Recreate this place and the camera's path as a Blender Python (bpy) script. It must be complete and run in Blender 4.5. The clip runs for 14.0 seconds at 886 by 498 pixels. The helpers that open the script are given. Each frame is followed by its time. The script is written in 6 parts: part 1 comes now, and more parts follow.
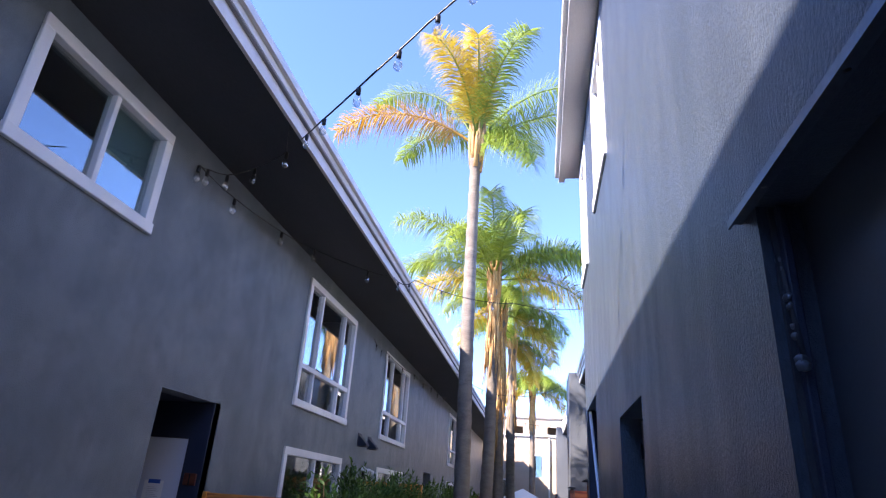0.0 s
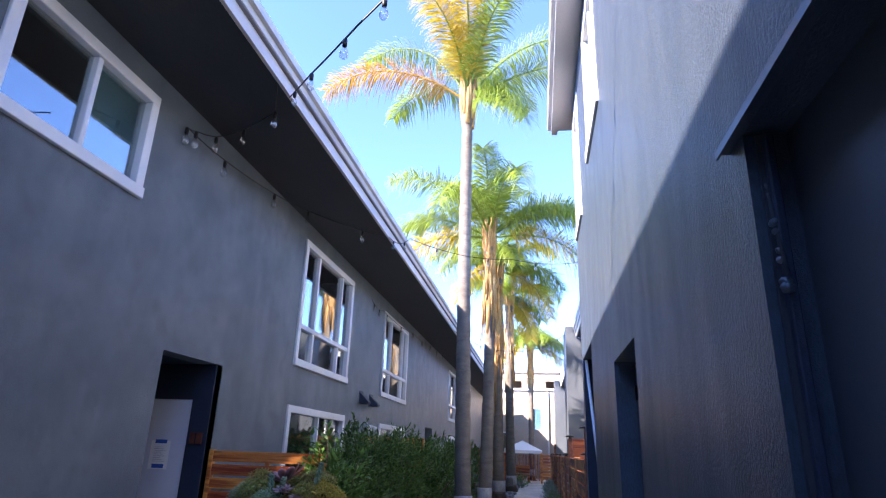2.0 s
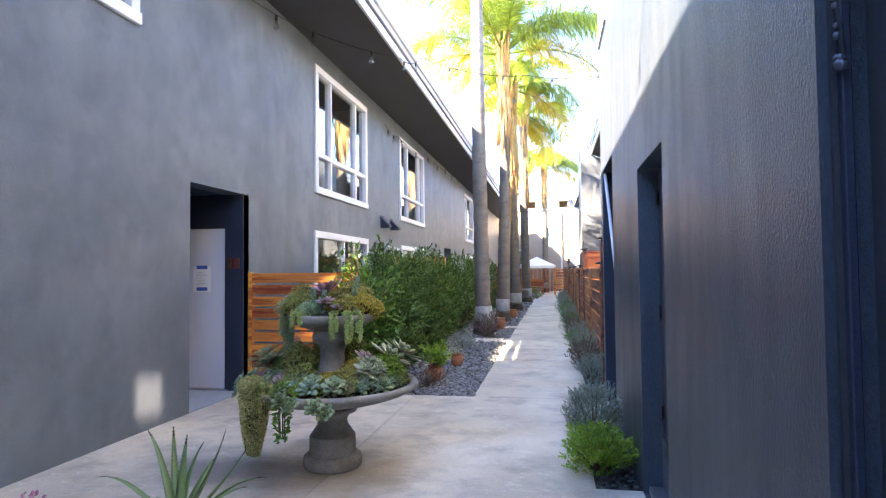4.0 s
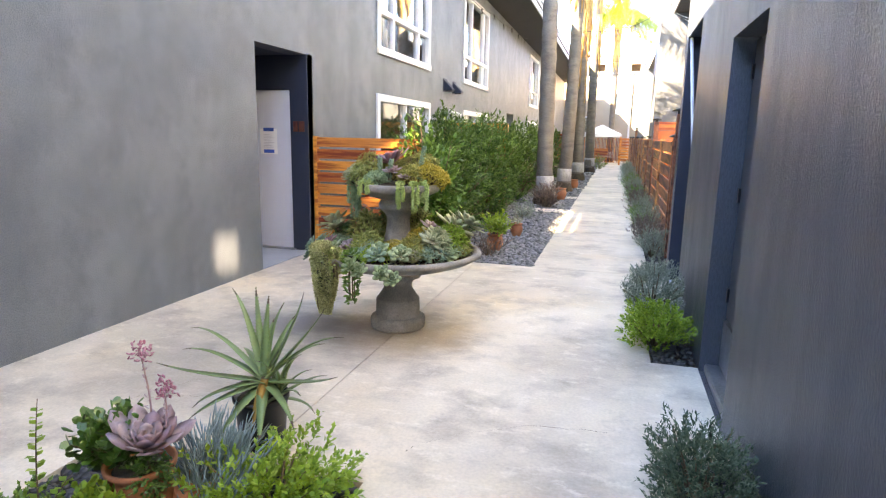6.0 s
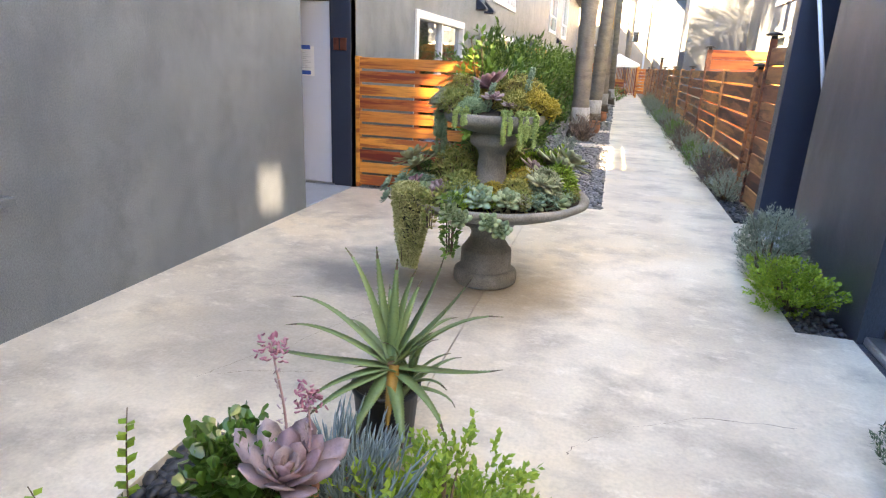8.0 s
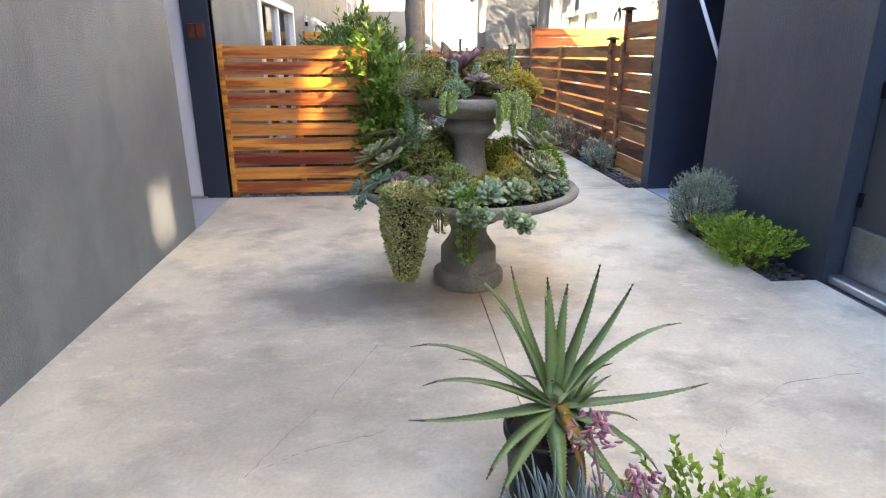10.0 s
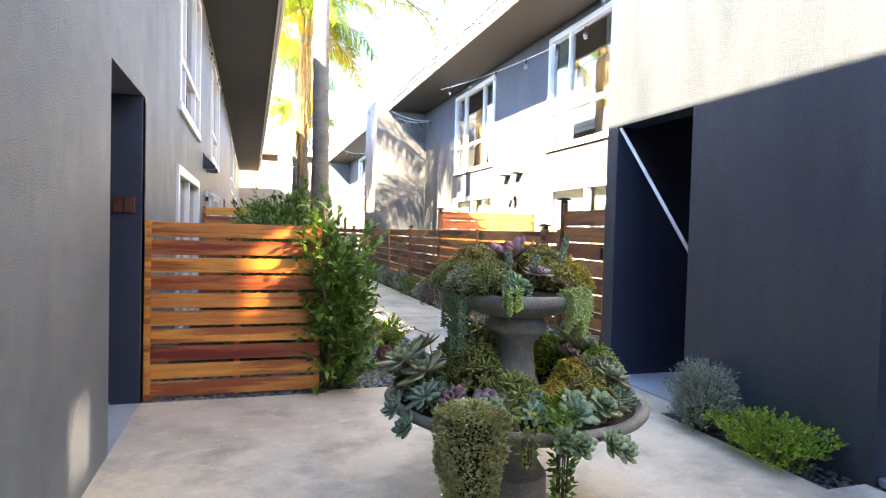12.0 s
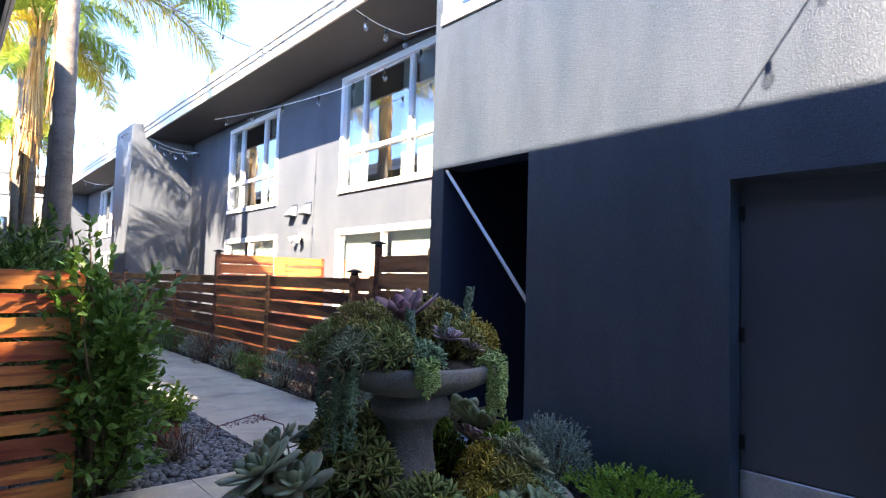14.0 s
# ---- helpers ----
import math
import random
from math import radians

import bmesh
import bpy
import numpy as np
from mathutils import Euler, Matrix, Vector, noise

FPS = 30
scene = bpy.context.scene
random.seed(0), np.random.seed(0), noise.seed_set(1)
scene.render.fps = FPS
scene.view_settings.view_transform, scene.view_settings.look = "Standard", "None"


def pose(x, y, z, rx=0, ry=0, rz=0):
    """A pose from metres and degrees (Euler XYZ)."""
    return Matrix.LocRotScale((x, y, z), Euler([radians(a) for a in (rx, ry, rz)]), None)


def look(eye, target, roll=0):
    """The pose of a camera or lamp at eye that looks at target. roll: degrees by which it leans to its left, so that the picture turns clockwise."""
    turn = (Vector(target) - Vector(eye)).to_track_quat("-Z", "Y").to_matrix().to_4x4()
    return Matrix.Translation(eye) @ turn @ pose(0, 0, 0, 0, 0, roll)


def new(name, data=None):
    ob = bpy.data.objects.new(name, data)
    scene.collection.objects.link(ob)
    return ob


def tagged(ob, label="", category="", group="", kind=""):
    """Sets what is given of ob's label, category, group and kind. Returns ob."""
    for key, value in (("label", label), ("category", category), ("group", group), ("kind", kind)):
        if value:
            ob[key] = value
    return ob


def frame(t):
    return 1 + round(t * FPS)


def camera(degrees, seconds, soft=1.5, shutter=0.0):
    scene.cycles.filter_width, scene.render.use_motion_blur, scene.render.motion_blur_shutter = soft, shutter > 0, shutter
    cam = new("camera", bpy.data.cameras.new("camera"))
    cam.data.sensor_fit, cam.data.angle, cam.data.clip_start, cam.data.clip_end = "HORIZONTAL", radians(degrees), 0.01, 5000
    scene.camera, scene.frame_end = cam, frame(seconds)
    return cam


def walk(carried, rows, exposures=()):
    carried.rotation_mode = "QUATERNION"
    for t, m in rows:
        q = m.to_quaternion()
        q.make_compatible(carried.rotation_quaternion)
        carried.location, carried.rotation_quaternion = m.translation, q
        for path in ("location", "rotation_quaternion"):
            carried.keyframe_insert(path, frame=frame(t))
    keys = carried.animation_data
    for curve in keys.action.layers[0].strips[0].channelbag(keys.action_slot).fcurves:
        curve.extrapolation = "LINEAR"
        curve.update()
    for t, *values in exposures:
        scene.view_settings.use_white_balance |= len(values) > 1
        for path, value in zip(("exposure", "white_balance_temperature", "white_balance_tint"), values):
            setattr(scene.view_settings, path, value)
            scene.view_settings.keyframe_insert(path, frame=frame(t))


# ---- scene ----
cam = camera(73.5, 14.0, soft=1.2)
PATH = [
    (0, (3.863, -5.715, 1.611), (3.54, -3.896, 2.377), 3.9),
    (0.5, (3.864, -5.722, 1.609), (3.562, -3.933, 2.451), 3.9),
    (1, (3.865, -5.724, 1.598), (3.568, -3.928, 2.426), 3.2),
    (1.5, (3.869, -5.714, 1.581), (3.564, -3.885, 2.332), 2.6),
    (2, (3.876, -5.703, 1.556), (3.567, -3.835, 2.199), 1.9),
    (2.5, (3.877, -5.692, 1.529), (3.565, -3.785, 2.042), 1.4),
    (3, (3.869, -5.682, 1.5), (3.557, -3.742, 1.869), 0.9),
    (3.2, (3.833, -5.749, 1.459), (3.52, -3.797, 1.763), 0.1),
    (5.5, (3.778, -5.723, 1.554), (3.299, -3.8, 1.283), 1.0),
    (6, (3.732, -5.728, 1.539), (3.196, -3.839, 1.159), 1.1),
    (6.5, (3.611, -5.611, 1.516), (3.006, -3.763, 1.052), 0.8),
    (7, (3.378, -5.456, 1.513), (2.738, -3.635, 0.989), 1.5),
    (7.2, (3.275, -5.419, 1.505), (2.641, -3.603, 0.957), 1.9),
    (9.3, (2.051, -5.025, 1.417), (1.96, -3.129, 0.79), 0.2),
    (9.5, (1.913, -5.002, 1.413), (1.889, -3.102, 0.79), -0.2),
    (10, (1.666, -4.929, 1.4), (1.824, -3.036, 0.773), -0.1),
    (10.5, (1.417, -4.743, 1.409), (1.709, -2.855, 0.818), 0.5),
    (11, (1.212, -4.562, 1.4), (1.584, -2.669, 0.874), 0.5),
    (11.5, (0.998, -4.36, 1.422), (1.519, -2.452, 1.122), 0.9),
    (12, (0.833, -4.122, 1.449), (1.448, -2.22, 1.392), 1.5),
    (12.5, (0.701, -3.914, 1.444), (1.394, -2.039, 1.515), 1.8),
    (13, (0.562, -3.71, 1.454), (1.408, -1.903, 1.585), 1.5),
    (13.5, (0.573, -3.451, 1.441), (1.601, -1.739, 1.54), 1.4),
    (14, (0.691, -3.227, 1.462), (1.984, -1.705, 1.576), 1.6),
]
walk(cam, [(t, look(eye, target, roll)) for t, eye, target, roll in PATH],
     exposures=[(0.0, 2.95, 7300, 23), (1.5, 3.1, 7200, 22), (3.2, 4.0, 8000, 18), (5.3, 5.25, 13500, 15), (7.2, 5.3, 15000, 15), (9.5, 5.15, 15000, 13), (11.0, 5.1, 14500, 13),
                (12.0, 4.85, 13000, 14), (12.6, 4.25, 10300, 15), (13.3, 3.72, 8800, 16), (14.0, 3.8, 8500, 16)])

# ---- light ----
SUN = Vector((1.0, 0.75, -0.97)).normalized()          # the way the sunlight travels
world = bpy.data.worlds.new("sky")
scene.world = world
world.use_nodes = True
wn = world.node_tree
sky = wn.nodes.new("ShaderNodeTexSky")
sky.sky_type = 'NISHITA'
sky.sun_disc = False
sky.sun_elevation = math.asin(-SUN.z)
sky.sun_rotation = math.atan2(-SUN.x, -SUN.y) % (2 * math.pi)
sky.altitude, sky.air_density, sky.dust_density, sky.ozone_density = 4500, 0.8, 0.0, 9.0
wn.links.new(sky.outputs[0], wn.nodes["Background"].inputs[0])
wn.nodes["Background"].inputs[1].default_value = 0.15
sun = new("sun", bpy.data.lights.new("sun", 'SUN'))
sun.data.energy, sun.data.angle, sun.data.color = 3.0, radians(0.53), (1.0, 0.96, 0.92)
sun.matrix_world = look((-20, -3, 20), Vector((-20, -3, 20)) + SUN)


def glint_lamp(x, y, z, wide, high, power, aim, tone=(1.0, 0.93, 0.84)):
    """An area lamp added in place of sunlight thrown back by a sun-facing window pane."""
    g = new("glint_lamp", bpy.data.lights.new("glint_lamp", 'AREA'))
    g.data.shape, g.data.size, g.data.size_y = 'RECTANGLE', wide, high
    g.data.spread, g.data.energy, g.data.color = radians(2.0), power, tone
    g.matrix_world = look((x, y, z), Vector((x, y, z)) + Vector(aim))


# added lamps, aimed where reflected sunlight lands on fence, left wall and path
glint_lamp(4.32, -0.68, 4.2, 0.32, 0.44, 0.14, (-1, 0.6, -0.95))
glint_lamp(4.32, -0.9, 4.5, 0.36, 0.26, 0.05, (-1, 0.06, -0.97), (0.92, 0.88, 1.0))
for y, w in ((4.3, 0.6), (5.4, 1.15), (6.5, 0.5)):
    glint_lamp(6.54, y, 3.42, w, 0.3, 0.9 * w, (-1, 0.02, -0.97))

# ---- materials ----
def node(nt, kind, **sets):
    n = nt.nodes.new(kind)
    for k, v in sets.items():
        n.inputs[k.replace("_", " ")].default_value = v
    return n


def mix(nt, a, b, fac):
    m = nt.nodes.new("ShaderNodeMix")
    m.data_type = 'RGBA'
    for sock, v in ((m.inputs[0], fac), (m.inputs[6], a), (m.inputs[7], b)):
        if isinstance(v, (tuple, list)):
            sock.default_value = (*v, 1.0) if len(v) == 3 else v
        elif isinstance(v, (int, float)):
            sock.default_value = v
        else:
            nt.links.new(v, sock)
    return m.outputs[2]


def ramp(nt, v, lo, hi):
    r = nt.nodes.new("ShaderNodeMapRange")
    r.inputs[1].default_value, r.inputs[2].default_value = lo, hi
    nt.links.new(v, r.inputs[0])
    return r.outputs[0]


def noise_of(nt, scale, detail=4.0, stretch=(1, 1, 1), rough=0.55, shift=False):
    tc = nt.nodes.new("ShaderNodeTexCoord")
    mp = nt.nodes.new("ShaderNodeMapping")
    mp.inputs[3].default_value = stretch
    nt.links.new(tc.outputs["Object"], mp.inputs[0])
    if shift:
        away = nt.nodes.new("ShaderNodeMath")
        away.operation = 'MULTIPLY'
        away.inputs[1].default_value = 61.0
        nt.links.new(nt.nodes.new("ShaderNodeObjectInfo").outputs["Random"], away.inputs[0])
        nt.links.new(away.outputs[0], mp.inputs[1])
    n = node(nt, "ShaderNodeTexNoise", Scale=scale, Detail=detail, Roughness=rough)
    nt.links.new(mp.outputs[0], n.inputs[0])
    return n.outputs[0]


def surface(name, a, b, scale=3.0, stretch=(1, 1, 1), rough=0.8, fine=60.0, fine_amount=0.25, bump=0.3, bump_scale=80.0,
            bump_depth=0.004, third=None, third_scale=0.7, metal=0.0, vary=0.0, island=False, rough2=None, spec=0.5, edge=(0.5, 0.75), relief=(1, 1, 1)):
    """Two tones by a large noise, fine grain over it, a third tone for stains, bump, and a change from piece to piece."""
    m = bpy.data.materials.new(name)
    m.use_nodes = True
    nt = m.node_tree
    p = nt.nodes["Principled BSDF"]
    own = vary > 0 and not island
    col = mix(nt, a, b, ramp(nt, noise_of(nt, scale, 5, stretch, 0.55, own), 0.33, 0.67))
    if third:
        col = mix(nt, col, third, ramp(nt, noise_of(nt, third_scale, 6, stretch, 0.65, own), *edge))
    grain = noise_of(nt, fine, 3, stretch, 0.55, own)
    dark = mix(nt, col, (0, 0, 0), fine_amount)
    col = mix(nt, dark, col, ramp(nt, grain, 0.3, 0.6))
    if vary:
        src = nt.nodes.new("ShaderNodeNewGeometry").outputs["Random Per Island"] if island else nt.nodes.new("ShaderNodeObjectInfo").outputs["Random"]
        hsv = nt.nodes.new("ShaderNodeHueSaturation")
        nt.links.new(col, hsv.inputs["Color"])
        val = nt.nodes.new("ShaderNodeMapRange")
        val.inputs[3].default_value, val.inputs[4].default_value = 1 - vary, 1 + vary
        nt.links.new(src, val.inputs[0])
        nt.links.new(val.outputs[0], hsv.inputs["Value"])
        hue = nt.nodes.new("ShaderNodeMapRange")
        hue.inputs[3].default_value, hue.inputs[4].default_value = 0.5 - 0.05 * vary, 0.5 + 0.02 * vary
        nt.links.new(src, hue.inputs[0])
        nt.links.new(hue.outputs[0], hsv.inputs["Hue"])
        col = hsv.outputs[0]
    nt.links.new(col, p.inputs["Base Color"])
    p.inputs["Roughness"].default_value, p.inputs["Metallic"].default_value = rough, metal
    p.inputs["Specular IOR Level"].default_value = spec
    if rough2 is not None:
        rr = nt.nodes.new("ShaderNodeMapRange")
        rr.inputs[3].default_value, rr.inputs[4].default_value = rough, rough2
        nt.links.new(noise_of(nt, scale * 2.3, 4, stretch), rr.inputs[0])
        nt.links.new(rr.outputs[0], p.inputs["Roughness"])
    if bump:
        bp = node(nt, "ShaderNodeBump", Strength=bump, Distance=bump_depth)
        nt.links.new(noise_of(nt, bump_scale, 5, relief, 0.65), bp.inputs["Height"])
        nt.links.new(bp.outputs[0], p.inputs["Normal"])
    return m


def leaf(name, a, b, rough=0.45, glow=0.25, vary=0.35, tip=None):
    """Leaves: tone changes from leaf to leaf, and light comes through."""
    m = bpy.data.materials.new(name)
    m.use_nodes = True
    nt = m.node_tree
    p = nt.nodes["Principled BSDF"]
    rnd = nt.nodes.new("ShaderNodeNewGeometry").outputs["Random Per Island"]
    col = mix(nt, a, b, rnd)
    col = mix(nt, col, tip or tuple(0.75 * c for c in a), ramp(nt, noise_of(nt, 9.0, 3), 0.5, 0.8))
    col = mix(nt, col, mix(nt, col, (0, 0, 0), 0.22), ramp(nt, noise_of(nt, 90.0, 2), 0.5, 0.75))
    nt.links.new(col, p.inputs["Base Color"])
    p.inputs["Roughness"].default_value = rough
    tr = nt.nodes.new("ShaderNodeBsdfTranslucent")
    nt.links.new(col, tr.inputs[0])
    ms = nt.nodes.new("ShaderNodeMixShader")
    ms.inputs[0].default_value = glow
    nt.links.new(p.outputs[0], ms.inputs[1])
    nt.links.new(tr.outputs[0], ms.inputs[2])
    nt.links.new(ms.outputs[0], nt.nodes["Material Output"].inputs[0])
    return m


def glass_pane(name, tint, rough=0.02):
    m = bpy.data.materials.new(name)
    m.use_nodes = True
    nt = m.node_tree
    gl = nt.nodes.new("ShaderNodeBsdfGlossy")
    gl.inputs["Roughness"].default_value = rough
    tr = nt.nodes.new("ShaderNodeBsdfTransparent")
    tr.inputs[0].default_value = (*tint, 1)
    lw = nt.nodes.new("ShaderNodeLayerWeight")
    lw.inputs[0].default_value = 0.25
    fr = nt.nodes.new("ShaderNodeMapRange")
    fr.inputs[3].default_value, fr.inputs[4].default_value = 0.14, 0.85
    nt.links.new(lw.outputs["Facing"], fr.inputs[0])
    bp = node(nt, "ShaderNodeBump", Strength=0.05, Distance=0.01)
    nt.links.new(noise_of(nt, 1.5, 1), bp.inputs["Height"])
    nt.links.new(bp.outputs[0], gl.inputs["Normal"])
    ms = nt.nodes.new("ShaderNodeMixShader")
    nt.links.new(fr.outputs[0], ms.inputs[0])
    nt.links.new(tr.outputs[0], ms.inputs[1])
    nt.links.new(gl.outputs[0], ms.inputs[2])
    nt.links.new(ms.outputs[0], nt.nodes["Material Output"].inputs[0])
    return m


def slab_concrete(name):
    """Trowelled concrete: broad warm and grey drifts, soft mottling, pale scuffs, water stains around the planter's
    foot, and its soft shade painted beside it.
    """
    m = bpy.data.materials.new(name)
    m.use_nodes = True
    nt = m.node_tree
    p = nt.nodes["Principled BSDF"]
    col = mix(nt, (0.5, 0.447, 0.37), (0.74, 0.66, 0.54), ramp(nt, noise_of(nt, 0.9, 4, (1, 0.8, 1), 0.5), 0.35, 0.65))
    col = mix(nt, col, (0.7, 0.57, 0.4), ramp(nt, noise_of(nt, 0.62, 4, (0.8, 1.2, 1), 0.55), 0.53, 0.75))
    soft = mix(nt, col, (0.3, 0.27, 0.23), 0.7)
    col = mix(nt, col, soft, ramp(nt, noise_of(nt, 2.1, 6, (1, 1.1, 1), 0.62), 0.48, 0.68))
    scuff = mix(nt, col, (0.86, 0.79, 0.68), 0.6)
    col = mix(nt, col, scuff, ramp(nt, noise_of(nt, 5.5, 7, (1, 1.7, 1), 0.7), 0.54, 0.7))
    streak = mix(nt, col, (0.27, 0.25, 0.22), 0.3)
    col = mix(nt, col, streak, ramp(nt, noise_of(nt, 4.2, 8, (1.1, 0.9, 1), 0.72), 0.55, 0.72))
    # grey and rust-brown water stains with ragged edges, and painted planter shade
    tc = nt.nodes.new("ShaderNodeTexCoord")
    # the first patch, left of the planter, is its soft shade mixed with stain
    for at, size, tone, strength in (((1.38, -1.62, 0), (1 / 1.0, 1 / 0.62, 1), (0.2, 0.19, 0.18), 0.85), ((2.3, -1.5, 0), (1 / 0.62, 1 / 0.6, 1), (0.4, 0.28, 0.16), 0.6),
                                     ((1.2, -2.75, 0), (1 / 0.9, 1 / 0.7, 1), (0.33, 0.3, 0.26), 0.65)):
        mp = nt.nodes.new("ShaderNodeMapping")
        mp.vector_type = 'TEXTURE'
        mp.inputs[1].default_value, mp.inputs[3].default_value = at, tuple(1 / c for c in size)
        nt.links.new(tc.outputs["Object"], mp.inputs[0])
        far = nt.nodes.new("ShaderNodeVectorMath")
        far.operation = 'LENGTH'
        nt.links.new(mp.outputs[0], far.inputs[0])
        rag = nt.nodes.new("ShaderNodeMath")
        rag.operation = 'MULTIPLY_ADD'
        rag.inputs[1].default_value = 1.5
        nt.links.new(noise_of(nt, 2.4, 6, (1, 1.3, 1), 0.62), rag.inputs[0])
        nt.links.new(far.outputs["Value"], rag.inputs[2])
        fade = nt.nodes.new("ShaderNodeMapRange")
        fade.inputs[1].default_value, fade.inputs[2].default_value, fade.inputs[3].default_value, fade.inputs[4].default_value = 1.0, 1.75, strength, 0.0
        nt.links.new(rag.outputs[0], fade.inputs[0])
        col = mix(nt, col, tone, fade.outputs[0])
    grit = ramp(nt, noise_of(nt, 55, 3), 0.3, 0.62)
    col = mix(nt, mix(nt, col, (0, 0, 0), 0.13), col, grit)
    nt.links.new(col, p.inputs["Base Color"])
    rr = nt.nodes.new("ShaderNodeMapRange")
    rr.inputs[3].default_value, rr.inputs[4].default_value = 0.42, 0.8
    nt.links.new(noise_of(nt, 2.6, 5), rr.inputs[0])
    nt.links.new(rr.outputs[0], p.inputs["Roughness"])
    bp = node(nt, "ShaderNodeBump", Strength=0.2, Distance=0.004)
    nt.links.new(noise_of(nt, 28, 6, (1, 1.4, 1), 0.7), bp.inputs["Height"])
    nt.links.new(bp.outputs[0], p.inputs["Normal"])
    return m


M = {}
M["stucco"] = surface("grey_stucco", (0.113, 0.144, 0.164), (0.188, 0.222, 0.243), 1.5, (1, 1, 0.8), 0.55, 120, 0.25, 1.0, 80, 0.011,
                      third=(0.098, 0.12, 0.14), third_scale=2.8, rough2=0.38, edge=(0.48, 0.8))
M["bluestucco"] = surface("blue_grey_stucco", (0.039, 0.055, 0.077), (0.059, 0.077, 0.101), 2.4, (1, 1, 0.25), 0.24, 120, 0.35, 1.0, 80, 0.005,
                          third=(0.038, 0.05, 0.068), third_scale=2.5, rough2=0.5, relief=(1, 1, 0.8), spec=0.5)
M["facade"] = surface("pale_grey_stucco", (0.077, 0.091, 0.111), (0.103, 0.118, 0.137), 1.4, (1, 1, 0.45), 0.6, 140, 0.2, 0.8, 105, 0.007,
                      third=(0.074, 0.088, 0.11), third_scale=2.0, rough2=0.45)
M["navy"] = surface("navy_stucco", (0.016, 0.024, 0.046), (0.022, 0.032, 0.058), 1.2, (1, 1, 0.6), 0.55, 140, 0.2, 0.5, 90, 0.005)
M["soffit"] = surface("dark_soffit_paint", (0.032, 0.034, 0.04), (0.044, 0.046, 0.053), 1.5, (1, 0.3, 1), 0.7, 60, 0.2, 0.3, 60)
M["white"] = surface("white_paint", (0.72, 0.73, 0.74), (0.8, 0.8, 0.79), 2.0, (1, 1, 1), 0.45, 120, 0.06, 0.1, 60, 0.002)
M["fascia"] = surface("pale_fascia_paint", (0.6, 0.58, 0.56), (0.7, 0.67, 0.64), 1.2, (1, 0.3, 1), 0.5, 90, 0.08, 0.15, 40, 0.003, third=(0.45, 0.4, 0.36), third_scale=1.1)
M["door"] = surface("white_door_paint", (0.64, 0.68, 0.76), (0.7, 0.73, 0.8), 1.0, (1, 1, 1), 0.35, 90, 0.04, 0.05, 50, 0.002)
M["darkdoor"] = surface("dark_grey_door_paint", (0.05, 0.055, 0.065), (0.065, 0.07, 0.08), 1.0, (1, 1, 1), 0.4, 90, 0.08, 0.08, 50, 0.002)
M["concrete"] = slab_concrete("weathered_concrete")
M["blueconc"] = surface("pale_blue_grey_concrete", (0.3, 0.35, 0.4), (0.38, 0.43, 0.48), 2.0, (1, 1, 1), 0.7, 60, 0.1, 0.2, 60, 0.003)
M["stone"] = surface("cast_stone", (0.215, 0.2, 0.17), (0.37, 0.34, 0.295), 5.0, (1, 1, 1), 0.85, 120, 0.35, 0.7, 110, 0.006, third=(0.17, 0.155, 0.13), third_scale=4)
M["soil"] = surface("dark_soil", (0.03, 0.024, 0.018), (0.06, 0.048, 0.036), 12, (1, 1, 1), 0.95, 90, 0.4, 0.8, 60, 0.01)
M["pebble"] = surface("grey_pebble", (0.11, 0.115, 0.125), (0.21, 0.215, 0.22), 20, (1, 1, 1), 0.6, 90, 0.2, 0.2, 90, 0.002, vary=0.5, island=True)
M["blackpebble"] = surface("black_pebble", (0.02, 0.022, 0.027), (0.05, 0.053, 0.06), 20, (1, 1, 1), 0.5, 90, 0.2, 0.2, 90, 0.002, vary=0.5, island=True)
M["cedar"] = surface("orange_stained_cedar", (0.5, 0.155, 0.034), (0.68, 0.26, 0.066), 1.3, (1, 14, 14), 0.42, 9, 0.18, 0.2, 20, 0.002, third=(0.3, 0.066, 0.022), third_scale=0.62, vary=0.45, edge=(0.5, 0.58))
M["darkcedar"] = surface("brown_stained_cedar", (0.29, 0.105, 0.04), (0.54, 0.23, 0.09), 1.6, (9, 1, 9), 0.55, 22, 0.35, 0.2, 20, 0.002, third=(0.11, 0.036, 0.016), third_scale=0.7, vary=0.4, edge=(0.5, 0.6))
M["iron"] = surface("black_metal", (0.018, 0.018, 0.019), (0.03, 0.03, 0.03), 8, (1, 1, 1), 0.4, 90, 0.2, 0.1, 90, 0.001, metal=0.6)
M["steel"] = surface("galvanised_steel", (0.35, 0.37, 0.4), (0.5, 0.52, 0.55), 6, (1, 1, 1), 0.35, 60, 0.2, 0.1, 60, 0.001, metal=0.9)
M["terracotta"] = surface("terracotta", (0.36, 0.12, 0.055), (0.46, 0.17, 0.085), 6, (1, 1, 1), 0.8, 90, 0.2, 0.3, 90, 0.002, third=(0.28, 0.13, 0.08), third_scale=5)
M["blackplastic"] = surface("black_plastic", (0.012, 0.012, 0.013), (0.02, 0.02, 0.021), 6, (1, 1, 1), 0.45, 60, 0.2, 0.1, 40, 0.001)
M["bark"] = surface("palm_bark", (0.145, 0.12, 0.098), (0.235, 0.2, 0.165), 4, (1, 1, 2.5), 0.9, 30, 0.35, 0.6, 22, 0.02, third=(0.11, 0.09, 0.075), third_scale=2)
M["rootmat"] = surface("dark_root_fibre", (0.055, 0.04, 0.03), (0.11, 0.08, 0.055), 8, (1, 1, 0.4), 0.95, 40, 0.4, 0.7, 30, 0.015)
